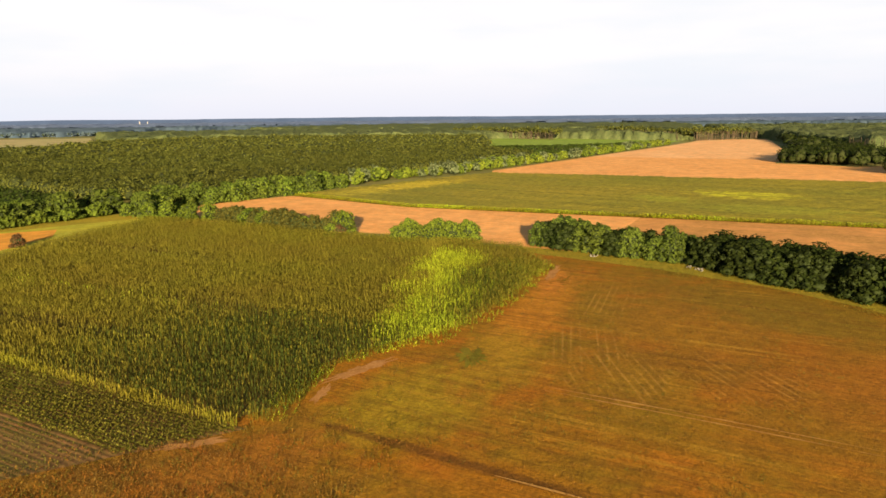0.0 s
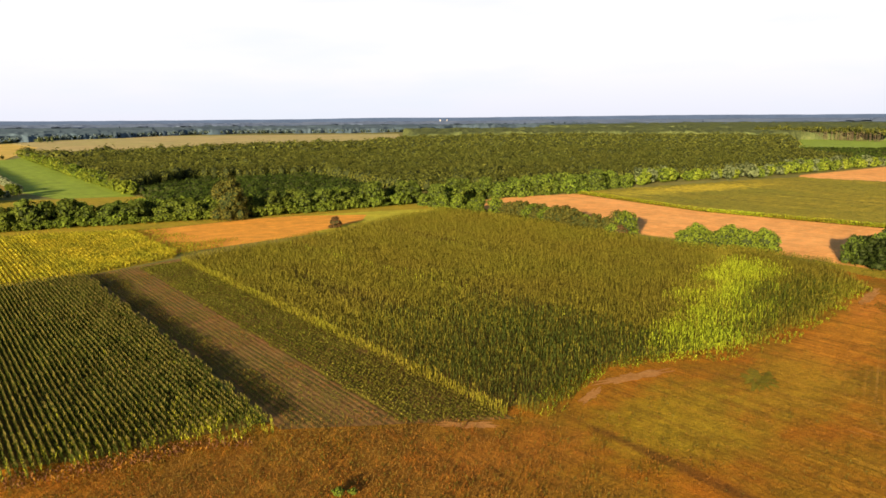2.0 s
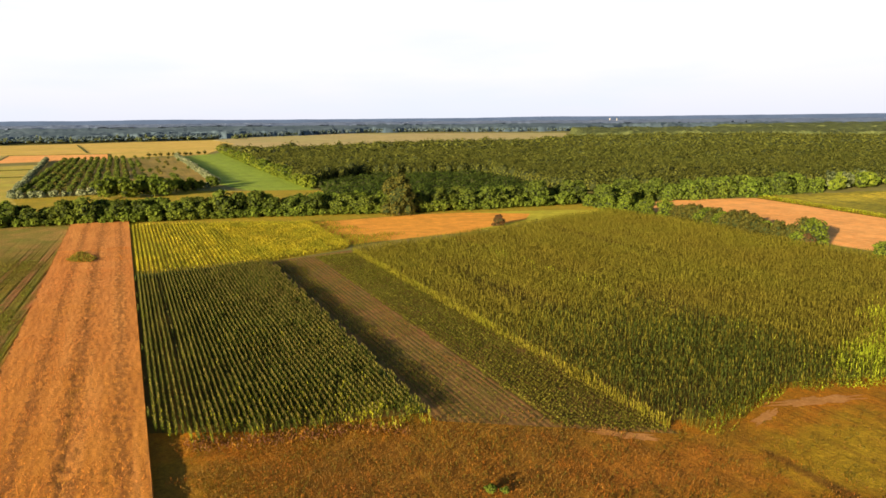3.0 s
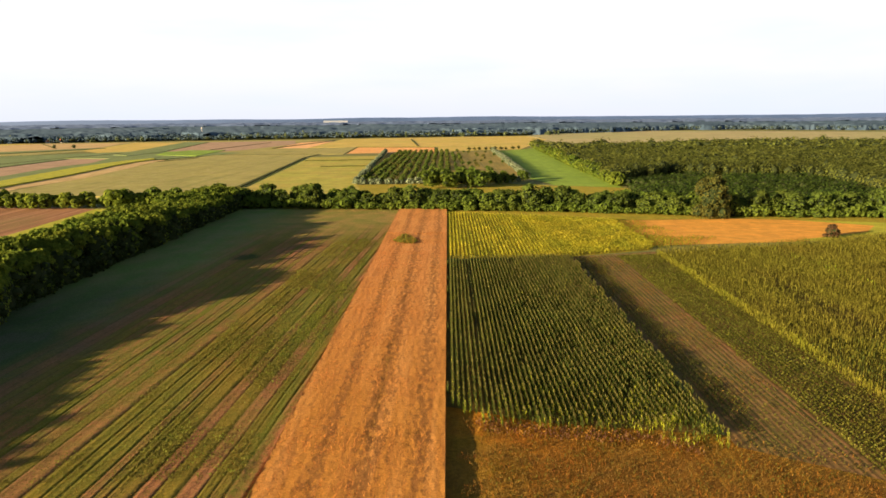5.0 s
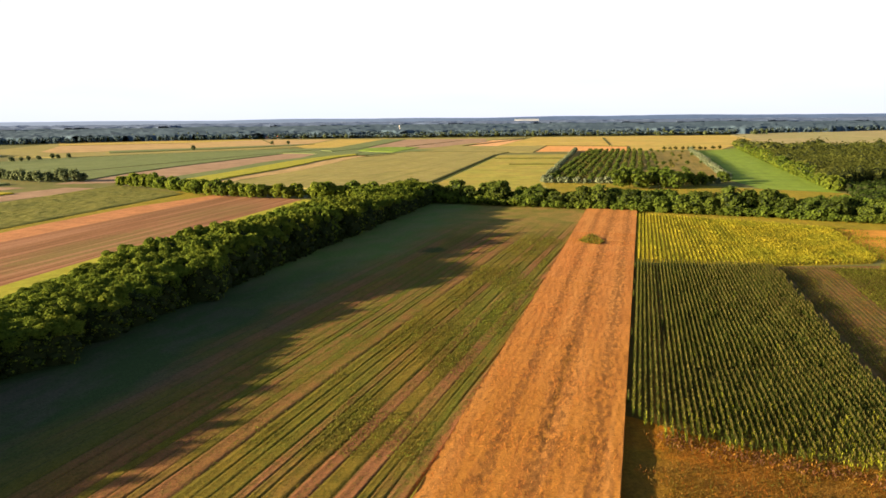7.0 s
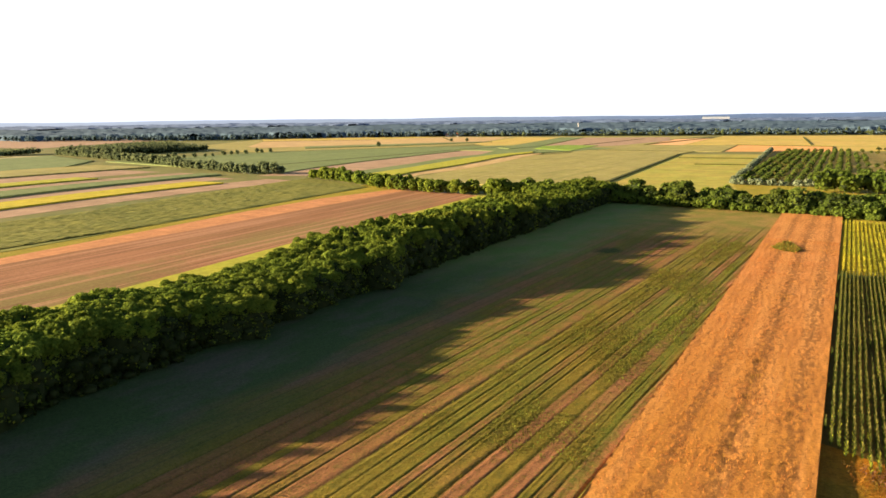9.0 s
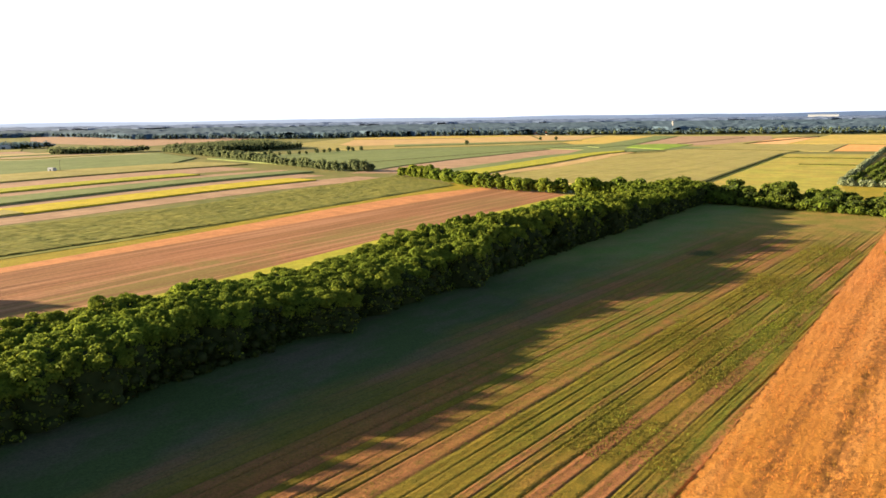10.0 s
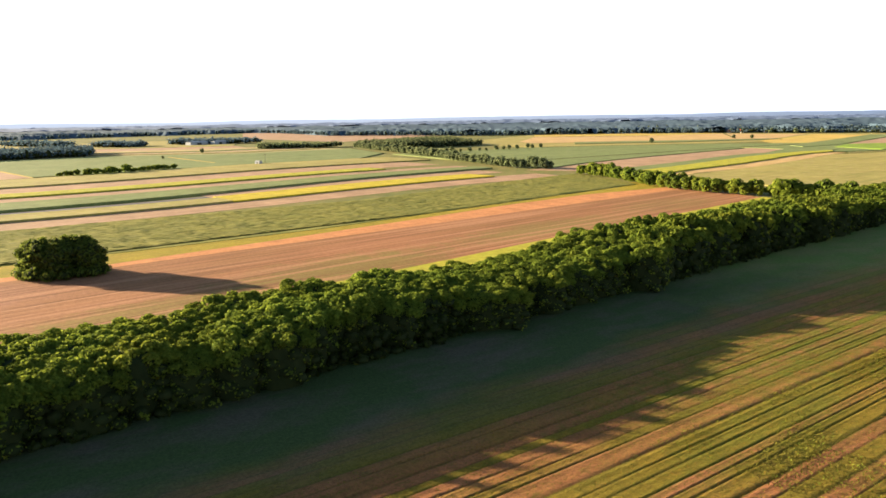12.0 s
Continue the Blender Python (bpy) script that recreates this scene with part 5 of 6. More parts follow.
# ---- fields beyond the back hedge ----
slab("green_meadow", [(51, 440), (60, 392), (94, 376), (96, 525), (106, 869), (90, 832), (51, 790)], 0.06, 0, MEADOW, "smooth bright green meadow beside a forest")
slab("orchard_ground", [(-52, 408), (26, 412), (50, 440), (50, 788), (-67, 789)], 0.05, 0, ORCHARD, "dry grass and soil under an orchard")
slab("rough_meadow", [(-112, 316), (60, 298), (120, 284), (155, 296), (92, 378), (60, 390), (26, 411), (-52, 406), (-40, 344), (-112, 344)], 0.035, 0, MARGIN, "rough yellow-green meadow behind a hedge")
slab("light_meadow", [(-114, 345), (-40, 345), (-52, 408), (-67, 720), (-138, 698)], 0.06, 0, MEADOW_LIGHT, "light green meadow with darker weeds")
slab("olive_meadow", [(-236, 360), (-119, 345), (-119, 410), (-140, 700), (-136, 752), (-246, 752), (-264, 654), (-240, 476)], 0.0, 0.5, OLIVE, "olive yellow meadow")
TAN_E = [(-238, 372), (-244, 401), (-241, 470), (-249, 532), (-258, 590), (-265, 632), (-268, 676)]
TAN_W = [(-252, 372), (-258, 411), (-263, 485), (-270, 540), (-278, 584), (-283, 641), (-280, 680)]
LIME_W = [(-276, 372), (-283, 450), (-293, 520), (-299, 564), (-301, 620), (-300, 663), (-290, 700)]
GREEN_W = [(-296, 372), (-306, 486), (-316, 545), (-320, 586), (-314, 640), (-310, 667), (-295, 730)]
PINK_W = [(-342, 350), (-360, 470), (-385, 590), (-401, 640), (-380, 710), (-363, 747), (-313, 754)]
slab("bare_strip", TAN_E + TAN_W[::-1], 0.08, 0, PINK_GOLD, "pale tan bare strip")
slab("yellow_green_strip", TAN_W + LIME_W[::-1], 0.0, 0.9, VERGE, "yellow-green crop strip")
slab("green_strip", LIME_W + GREEN_W[::-1], 0.0, 0.7, GREYGREEN, "narrow green crop strip")
slab("bare_field", GREEN_W + PINK_W[::-1], 0.08, 0, PINK, "bare pinkish field")
slab("green_strip", [(-315, 768), (-330, 830), (-315, 873), (-271, 867), (-260, 735)], 0.0, 0.8, MEADOW, "small green crop field")
slab("green_field", [(-600, 420), (-400, 380), (-341, 372), (-357, 432), (-367, 508), (-377, 704), (-390, 716), (-470, 780), (-575, 610)], 0.0, 0.6, GREYGREEN, "green crop field")
slab("olive_field", [(-780, 640), (-576, 611), (-472, 782), (-385, 1096), (-461, 1249), (-772, 1190), (-978, 1018)], 0.0, 0.3, OLIVE, "wide olive yellow meadow")
slab("green_field", [(-470, 780), (-391, 718), (-337, 706), (-310, 602), (-278, 676), (-247, 754), (-230, 800), (-363, 868)], 0, 0.5, GREYGREEN, "narrow green field")
slab("bare_field", [(-363, 870), (-295, 884), (-283, 1139), (-385, 1096)], 0.09, 0, STUBBLE_X, "far pale stubble field")
slab("olive_field", [(-363, 866), (-230, 802), (-246, 754), (-110, 754), (-118, 928), (-180, 912), (-224, 914), (-236, 1134), (-200, 1300), (-461, 1249), (-384, 1098), (-283, 1141), (-295, 882)], 0.05, 0.3, OLIVE, "far olive field")
slab("bare_field", [(-224, 916), (-180, 914), (-191, 1215), (-234, 1134)], 0.09, 0, STUBBLE_X, "far pale stubble field")
slab("stubble_field", [(-108, 764), (-12, 792), (-14, 905), (-116, 927)], 0.09, 0, STUBBLE, "orange stubble field behind an orchard")
slab("yellow_field", [(-64, 930), (-12, 908), (-10, 800), (86, 832), (163, 1169), (154, 1402), (-190, 1310), (-180, 930)], 0.05, 0.2, PALE_GOLD, "wide golden yellow field")
slab("green_field", [(163, 1170), (105, 880), (140, 770), (211, 810), (391, 840), (574, 866), (640, 930), (948, 1403), (818, 1507), (480, 1778), (190, 1526), (156, 1403)], 0.05, 0.2, PALE_GREEN, "pale green field behind a forest")


slab("bare_field", [(-332, 821), (-394, 1180), (-261, 1224), (-226, 1058), (-249, 882), (-282, 790)], 0.42, 0, PINK, "far pinkish bare strip")
slab("green_strip", [(-365, 776), (-437, 1184), (-396, 1180), (-334, 821), (-340, 752)], 0.4, 0.5, GREYGREEN, "narrow far green crop strip")
slab("golden_strip", [(-457, 889), (-526, 1194), (-439, 1184), (-368, 778)], 0.43, 0, PALE_GOLD, "far pale golden strip")
slab("golden_field", [(-1003, 1044), (-764, 1230), (-674, 1180), (-716, 1025), (-870, 905)], 0.43, 0, PALE_GOLD, "far pale golden field")
slab("bare_field", [(-868, 905), (-714, 1025), (-672, 1178), (-535, 1194), (-480, 960), (-596, 796), (-674, 701), (-720, 720)], 0.44, 0, PINK_GOLD, "far tan field after harvest")
slab("green_strip", [(-640, 745), (-596, 800), (-482, 962), (-462, 960), (-520, 820), (-600, 700)], 0.46, 0.5, GREYGREEN, "narrow far green crop strip")


def ditch(p, q, w=2.2):
    """A narrow dark raised strip; ditches and the shade of crop edges put into its colour."""
    dx, dy = q[0] - p[0], q[1] - p[1]
    k = w / 2 / math.hypot(dx, dy)
    slab("field_edge_line", [(p[0] - dy * k, p[1] + dx * k), (q[0] - dy * k, q[1] + dx * k), (q[0] + dy * k, q[1] - dx * k), (p[0] + dy * k, p[1] - dx * k)], 0.0, 0.75, EDGE_SHADE, "dark strip between fields, standing in for edge shade", "ditch")


for p, q in (((-116.5, 395), (-139, 698)), ((-250, 754), (-136, 753)), ((-408, 422), (-390, 716)), ((-64, 1258), (-38, 940)), ((-13, 792), (-15, 905)), ((-118, 929), (-15, 907)), ((-226, 914), (-192, 1213)),
             ((-283, 1141), (-296, 884)), ((-386, 1096), (-364, 868)), ((-300, 664), (-268, 680)), ((-576, 612), (-470, 782)), ((-392, 718), (-365, 866)), ((-760, 468), (-620, 421)), ((-718, 1025), (-872, 905)), ((-535, 970), (-674, 1180)), ((-100, 560), (-56, 566)), ((-128, 640), (-64, 648)), ((-246, 700), (-262, 640))):
    ditch(p, q)

# ---- trees ----
tree_kind("belt_a", "tree", 10.4, 10.6, -2, 24, 4800, 0.27, LEAF_BELT, 1, "leafy deciduous tree in a dense tree belt")
tree_kind("belt_b", "tree", 10.0, 10.0, -2, 22, 4600, 0.27, LEAF_LIGHT, 2, "light green bushy tree in a dense tree belt")
tree_kind("belt_c", "tree", 9.6, 10.0, -2, 22, 4500, 0.27, LEAF_BELT, 3, "low spreading tree in a dense tree belt")
tree_kind("belt_d", "tree", 10.4, 10.6, -2, 18, 900, 0.55, LEAF_BELT, 51, "leafy deciduous tree in a dense tree belt")
tree_kind("belt_e", "tree", 9.8, 10.0, -2, 16, 900, 0.55, LEAF_LIGHT, 52, "light green bushy tree in a dense tree belt")
tree_kind("belt_f", "tree", 9.2, 10.0, -2, 16, 850, 0.55, LEAF_BELT, 53, "low spreading tree in a dense tree belt")
tree_kind("clump", "tree", 9.0, 9.0, -0.3, 44, 2600, 0.33, LEAF_HEDGE, 54, "dark round tree of a lone clump")
tree_kind("grove_a", "tree", 8.8, 8.8, -0.5, 36, 1500, 0.46, LEAF_GROVE, 31, "dark spreading tree in a grove")
tree_kind("grove_b", "tree", 10.2, 9.0, -0.4, 38, 1500, 0.46, LEAF_GROVE, 32, "dark green bushy tree in a grove")
tree_kind("grove_c", "tree", 9.0, 8.8, -0.4, 36, 1500, 0.46, LEAF_HEDGE, 33, "mid-green bushy tree in a grove")
tree_kind("hedge_a", "tree", 10.0, 9.5, 0.1, 20, 900, 0.68, LEAF_HEDGE, 4, "round dark green tree in a hedge row")
tree_kind("hedge_b", "tree", 8.5, 9.0, 0.1, 18, 850, 0.62, LEAF_MID, 5, "round mid-green tree in a hedge row")
tree_kind("hedge_c", "tree", 8.5, 9.0, 0.1, 18, 850, 0.62, LEAF_DARK, 55, "round light green tree at a forest edge")
tree_kind("shrub_l", "shrub", 6.8, 8.0, 0.0, 16, 1200, 0.4, LEAF_LIME, 6, "light green shrub at a field edge", "shrub")
tree_kind("shrub_o", "shrub", 6.8, 6.8, 0.0, 16, 1300, 0.34, LEAF_TALL, 7, "olive green shrub at a field edge", "shrub")
tree_kind("shrub_d", "shrub", 4.0, 4.2, 0.0, 7, 700, 0.3, LEAF_BROWN, 8, "reddish brown dry shrub", "shrub")
tree_kind("tall", "tree", 18.0, 13.5, -0.5, 40, 4200, 0.36, LEAF_TALL, 9, "tall olive green tree standing before a forest", stem=0.45)
tree_kind("silver", "shrub", 5.0, 6.0, 0.0, 4, 200, 0.7, LEAF_GREY, 10, "silver-grey shrub round an orchard", "shrub")
tree_kind("fruit", "tree", 6.0, 6.5, 0.4, 3, 60, 1.0, LEAF_HEDGE, 14, "fruit tree in an orchard row")
tree_kind("fruit_o", "tree", 5.0, 5.5, 0.4, 3, 55, 1.0, LEAF_OLIVE, 15, "olive fruit tree in an orchard row")
tree_kind("far_a", "tree", 11.0, 10.0, 0.0, 4, 150, 1.15, LEAF_FAR, 16, "far round tree")
tree_kind("far_b", "tree", 14.0, 5.0, 0.0, 4, 130, 1.1, LEAF_FAR, 17, "far slim poplar")
tree_kind("far_w", "tree", 11.0, 11.0, 0.0, 1, 26, 2.0, LEAF_HAZY, 21, "far tree tinted blue for haze")
# very dark leaves: the belt's shaded flank put into their colour
tree_kind("scrub_f", "shrub", 4.0, 5.0, 0.0, 10, 500, 0.3, LEAF_GROVE, 22, "low dark scrub standing in for shade", "shrub")
tree_kind("scrub", "shrub", 4.0, 5.0, 0.0, 4, 150, 0.65, LEAF_DARK, 18, "low scrub", "shrub")
tree_kind("mid_a", "tree", 9.0, 9.0, 0.0, 5, 280, 1.0, LEAF_DARK, 19, "round tree")
tree_kind("mid_b", "tree", 8.0, 8.5, 0.0, 5, 280, 1.0, LEAF_LIGHT, 20, "round light tree")

RISE = lambda y: float(np.interp(y, (0, 40, 63, 85, 112, 126, 150, 176, 215, 254, 300), (1.0, 1.0, 1.13, 0.86, 0.94, 1.13, 1.1, 1.2, 1.1, 0.96, 1.0)))
belt([(-97.6, -12), (-97.6, 136)], 18, 5.4, ["belt_a", "belt_a", "belt_b", "belt_c"], 21, 0.96, 1.08, (0.85, 0.91), group="trees of the belt", rows=4, taller=RISE)
belt([(-98.5, 136), (-98.5, 306)], 18, 5.6, ["belt_d", "belt_d", "belt_e", "belt_f"], 41, 0.9, 1.1, (0.92, 1.0), rows=3, taller=RISE, one="dense leafy trees of the belt farther off")
belt([(-98.5, -75), (-98.5, -12)], 17, 5.6, ["mid_a", "mid_b"], 20, 1.0, 1.25, rows=3, one="dense tree belt running on beside the field")
# added dark shrubs stand in for shade along the belt's flank
belt([(-90, -40), (-90.5, 304)], 2.0, 3.2, ["scrub_f"], 29, 0.9, 1.5, rows=1, one="dark undergrowth standing in for shade under a tree belt")
belt([(-110, 316), (-60, 306), (45, 289), (110, 270), (186, 262)], 11, 6.2, ["hedge_a", "hedge_b", "hedge_a"], 22, 0.65, 1.12, group="trees of the back hedge", rows=2)
belt([(-90, 303), (-60, 298), (45, 281), (110, 263), (180, 256)], 3, 3.6, ["scrub"], 47, 0.6, 1.3, rows=1, one="undergrowth along a hedge row")
belt([(-105, 330), (-40, 322), (50, 304), (120, 290)], 10, 8, ["mid_a", "mid_b"], 36, 0.6, 0.9, rows=1, one="low trees behind a hedge row")
belt([(-296, 352), (-260, 342), (-216, 316), (-176, 306), (-112, 318)], 8, 6, ["mid_a", "mid_b"], 23, 0.6, 0.95, rows=2, one="hedge of round trees between fields")
belt([(-334, 371), (-372, 363), (-532, 415), (-640, 450), (-783, 489)], 9, 7, ["far_a"], 24, 0.55, 0.85, rows=2, one="far row of round trees and poplars")
belt([(-573, 461), (-572, 612)], 6, 12, ["far_a"], 37, 0.4, 0.7, rows=1, one="far low hedge")
belt([(-552, 102), (-553, 139), (-564, 188)], 8, 4, ["scrub"], 38, 0.8, 1.7, rows=1, one="far scrub row")
belt([(187, 204), (181, 142)], 6, 4.2, ["shrub_o", "shrub_o", "shrub_o", "shrub_l"], 25, 0.7, 1.15, group="shrubs beside the corn", rows=2)
plant("shrub_d", 179, 141, 1.0, label="reddish brown dry shrub at the end of a hedge")
belt([(181, 122), (189, 100)], 6, 5, ["shrub_l"], 26, 0.75, 1.05, group="shrubs beside the corn", rows=2)
belt([(196, 79), (194, 66), (191.5, 50), (190.5, 34)], 10, 5.0, ["grove_c", "grove_c", "grove_a"], 27, 0.85, 1.1, (0.8, 1.0), group="trees of the grove", rows=2)
belt([(189, 30), (181, 16), (169, -9), (158, -34), (150, -60)], 13, 5.2, ["grove_a", "grove_b", "grove_b"], 40, 0.95, 1.15, (0.8, 0.95), group="trees of the grove", rows=3)
for i, (x, y, s) in enumerate(((179, 233, 0.85), (181, 225, 0.95), (184, 217, 0.9), (180, 211, 0.75), (186, 208, 0.9), (187, 229, 0.8))):
    plant("shrub_l", x, y, s, i * 1.3, 1.1, label="large light green bush at a field corner", group="shrubs beside the corn")
belt([(180, 246), (218, 257), (262, 247), (310, 246)], 13, 6, ["hedge_c", "hedge_b", "hedge_a"], 28, 0.55, 1.15, rows=3, one="round light green trees at the forest edge")
belt([(310, 246), (355, 248), (400, 228), (450, 227), (570, 217), (914, 197)], 14, 8, ["mid_b", "far_a", "mid_a"], 39, 0.6, 1.0, rows=2, one="light green trees along a forest edge")
belt([(92, 380), (94, 525), (105, 869)], 5, 5, ["mid_a", "mid_b"], 52, 0.7, 1.1, rows=1, one="trees along the edge of a forest")
belt([(60, 308), (120, 292), (190, 276)], 16, 7, ["mid_a", "mid_b", "scrub"], 53, 0.35, 0.7, rows=3, one="low dark shrubs before a forest")
plant("tall", 99, 263, 1.0)
plant("scrub", 31.9, 59.6, 0.26, label="small dark green bush in dry weeds")
plant("scrub", 33.2, 58.9, 0.2, 2.0, label="small dark green bush in dry weeds")
plant("shrub_d", 119.5, 218, 1.05, label="lone reddish shrub on stubble")
for i, (dx, dy, s) in enumerate(((0, 0, 1.1), (3.5, 5.5, 0.95), (-3.5, -5.5, 1.0), (-4, 3.0, 1.05), (3, -1.5, 1.0), (1, 4.5, 1.1), (-1, -4.5, 1.1))):
    plant("clump", -189.5 + dx, 38 + dy, s, i * 1.1, 1.05, label="dark round tree of a lone clump on ploughed land", group="lone clump")

rng = random.Random(83)
LONE = ((-535, 767, 0.7), (-507, 968, 0.6), (-535, 970, 0.6), (-570, 611, 0.5), (-819, 302, 0.6), (-730, 231, 0.35))
joined("lone_trees", [("far_a", x + rng.uniform(-3, 3), y + rng.uniform(-3, 3), s, rng.uniform(0, 6), 1.0) for x, y, s in LONE], "lone far trees on meadows")
for i, (x, y) in enumerate(((184, 58), (180, 31), (178, 28))):
    r = random.Random(90 + i)
    bm = bmesh.new()
    for k in range(9):
        m = Matrix.Translation((r.uniform(-1.6, 1.6), r.uniform(-1.6, 1.6), r.uniform(0.1, 0.3))) @ Euler((r.uniform(0, 3), r.uniform(0, 3), r.uniform(0, 3))).to_matrix().to_4x4() @ Matrix.Diagonal((r.uniform(0.15, 0.34), r.uniform(0.15, 0.3), r.uniform(0.1, 0.2), 1))
        bmesh.ops.create_icosphere(bm, subdivisions=1, radius=1.0, matrix=m)
    me = bpy.data.meshes.new("stone_heap")
    bm.to_mesh(me)
    bm.free()
    me.materials.append(STONE)
    ob = tagged(new("stone_heap", me), "heap of pale stones in grass beside trees", "stones", kind="stuff")
    ob.location = (x, y, 0.05)

# orchard rows, its silver hedge and the grove before it
rng = random.Random(31)
spots = []
for r in range(18):
    for k in range(62):
        if rng.random() > (0.05 if r < 6 else 0.28 if r < 10 else min(0.95, 0.5 + 0.03 * r)):
            spots.append((rng.choice(["fruit", "fruit", "fruit_o"]), -50 + 5.7 * r - 0.02 * k + rng.uniform(-0.6, 0.6), 416 + k * 6.0 + rng.uniform(-1, 1), rng.uniform(0.45, 0.75), rng.uniform(0, 6), 1.0))
joined("orchard_trees", spots, "rows of fruit trees in an orchard", "orchard")
belt([(-52, 408), (0, 410)], 3, 3, ["silver"], 32, 0.5, 0.8, rows=1, one="silver-grey hedge round an orchard")
belt([(-52, 408), (-68, 789)], 3, 3.5, ["silver"], 33, 0.55, 0.85, rows=1, one="silver-grey hedge round an orchard")
belt([(50, 440), (51, 795)], 3, 3.5, ["silver"], 34, 0.55, 0.9, rows=1, one="silver-grey hedge round an orchard")
belt([(-12, 384), (22, 388)], 12, 7, ["mid_a"], 35, 1.0, 1.15, rows=2, one="dark trees before an orchard")
belt([(24, 398), (46, 424)], 10, 6, ["mid_a", "silver"], 30, 0.5, 0.8, rows=2, one="dark shrubs at an orchard corner")
belt([(20, 812), (86, 836)], 6, 7, ["fruit_o"], 46, 0.7, 1.0, rows=1, one="olive scrub behind a meadow")


# ---- forest: single crowns near, simpler crowns farther, a lumpy canopy at the end ----
def forest(name, pts, step, n_leaf, leaf, h, mat, label, seed, base=0.35, core=1):
    """Many crowns over an area, one thing of uncountable trees."""
    r = np.random.RandomState(seed)
    xs, ys = [p[0] for p in pts], [p[1] for p in pts]
    gx, gy = np.meshgrid(np.arange(min(xs), max(xs), step), np.arange(min(ys), max(ys), step))
    px = gx.ravel() + r.uniform(-0.45, 0.45, gx.size) * step
    py = gy.ravel() + r.uniform(-0.45, 0.45, gx.size) * step
    ok = inside(px, py, pts) & (wave(px, py, 60, seed + 7) < 1.3)
    px, py = px[ok], py[ok]
    n = len(px)
    hh = h * (r.uniform(0.7, 1.0, n) + 0.2 * (r.uniform(size=n) > 0.9) + 0.09 * wave(px, py, 110, seed) + 0.07 * wave(px, py, 28, seed + 2))
    rad = step * r.uniform(0.58, 0.9, n)
    k = np.repeat(np.arange(n), n_leaf)
    d = r.normal(size=(len(k), 3))
    d[:, 2] = np.abs(d[:, 2]) * 1.2 - 0.5
    d /= np.linalg.norm(d, axis=1, keepdims=True)
    lump = 0.72 + 0.42 * np.abs(np.sin(d[:, 0] * 4 + k) * np.cos(d[:, 1] * 4 + k * 1.7))
    c = np.stack([px, py, hh * (1 - base)], 1)[k]
    p = c + d * lump[:, None] * np.stack([rad[k], rad[k], hh[k] * base], 1)
    v, f = cards(p, d * 0.7 + r.normal(size=d.shape) * 0.26 + np.array([0, 0, 0.7]), leaf * r.uniform(0.7, 1.3, len(k)), r, 0.75)
    # dark cores paint the shade between crowns
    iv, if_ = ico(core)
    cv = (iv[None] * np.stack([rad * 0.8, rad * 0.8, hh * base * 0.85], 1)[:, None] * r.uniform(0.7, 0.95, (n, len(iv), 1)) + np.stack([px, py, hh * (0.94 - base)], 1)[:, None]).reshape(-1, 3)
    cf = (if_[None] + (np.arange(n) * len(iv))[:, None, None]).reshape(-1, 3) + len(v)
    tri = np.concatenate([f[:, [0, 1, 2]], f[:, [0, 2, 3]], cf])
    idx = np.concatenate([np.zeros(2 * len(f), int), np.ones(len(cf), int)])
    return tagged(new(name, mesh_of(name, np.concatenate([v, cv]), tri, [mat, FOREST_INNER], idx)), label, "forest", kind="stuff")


def canopy(name, pts, cell, h, mat, label, seed, category="forest", rough=0.38):
    """A far wood: a closed lumpy sheet of crowns with a steep edge."""
    r = np.random.RandomState(seed)
    xs, ys = [p[0] for p in pts], [p[1] for p in pts]
    ax, ay = np.arange(min(xs) - cell, max(xs) + 2 * cell, cell), np.arange(min(ys) - cell, max(ys) + 2 * cell, cell)
    gx, gy = np.meshgrid(ax, ay)
    sx, sy = gx + r.uniform(-0.4, 0.4, gx.shape) * cell, gy + r.uniform(-0.4, 0.4, gx.shape) * cell
    ins = inside(gx.ravel(), gy.ravel(), pts).reshape(gx.shape)
    z = np.where(ins, h * (r.uniform(1.1 - rough, 1.1, gx.shape) + 0.3 * rough * wave(gx, gy, 90, seed)), -1.0)
    v = np.stack([sx, sy, z], -1).reshape(-1, 3)
    ny, nx = gx.shape
    i = (np.arange(ny - 1)[:, None] * nx + np.arange(nx - 1)[None]).ravel()
    f = np.stack([i, i + 1, i + nx + 1, i + nx], 1)
    keep = (v[f][:, :, 2] > 0).any(1)
    return tagged(new(name, mesh_of(name, v, f[keep], [mat])), label, category, kind="stuff")


forest("forest", [(92, 392), (137, 430), (213, 414), (206, 350), (196, 302), (214, 280), (318, 256), (450, 240), (500, 300), (320, 400), (214, 446), (96, 470)], 5.4, 110, 0.52, 11.5, LEAF_FOREST, "dense deciduous forest seen over its crowns", 41, 0.5)
forest("forest_mid", [(96, 470), (320, 400), (500, 300), (450, 240), (560, 228), (640, 330), (540, 520), (320, 640), (98, 660)], 6.0, 42, 0.8, 11.5, LEAF_FOREST, "dense deciduous forest farther off", 46, 0.45)
forest("forest_mid", [(98, 660), (320, 640), (540, 520), (640, 332), (775, 374), (985, 492), (1010, 500), (900, 800), (650, 920), (574, 856), (440, 790), (391, 830), (211, 800), (134, 760), (100, 860)], 8.0, 11, 1.45, 12.0, LEAF_FOREST, "dense deciduous forest farther off", 42, 0.3, 1)
forest("young_plantation", [(70, 318), (120, 302), (176, 286), (190, 302), (200, 350), (209, 408), (137, 422), (96, 386), (92, 335)], 4.0, 40, 0.55, 5.6, LEAF_YOUNG, "low young plantation before a forest", 58, 0.5)
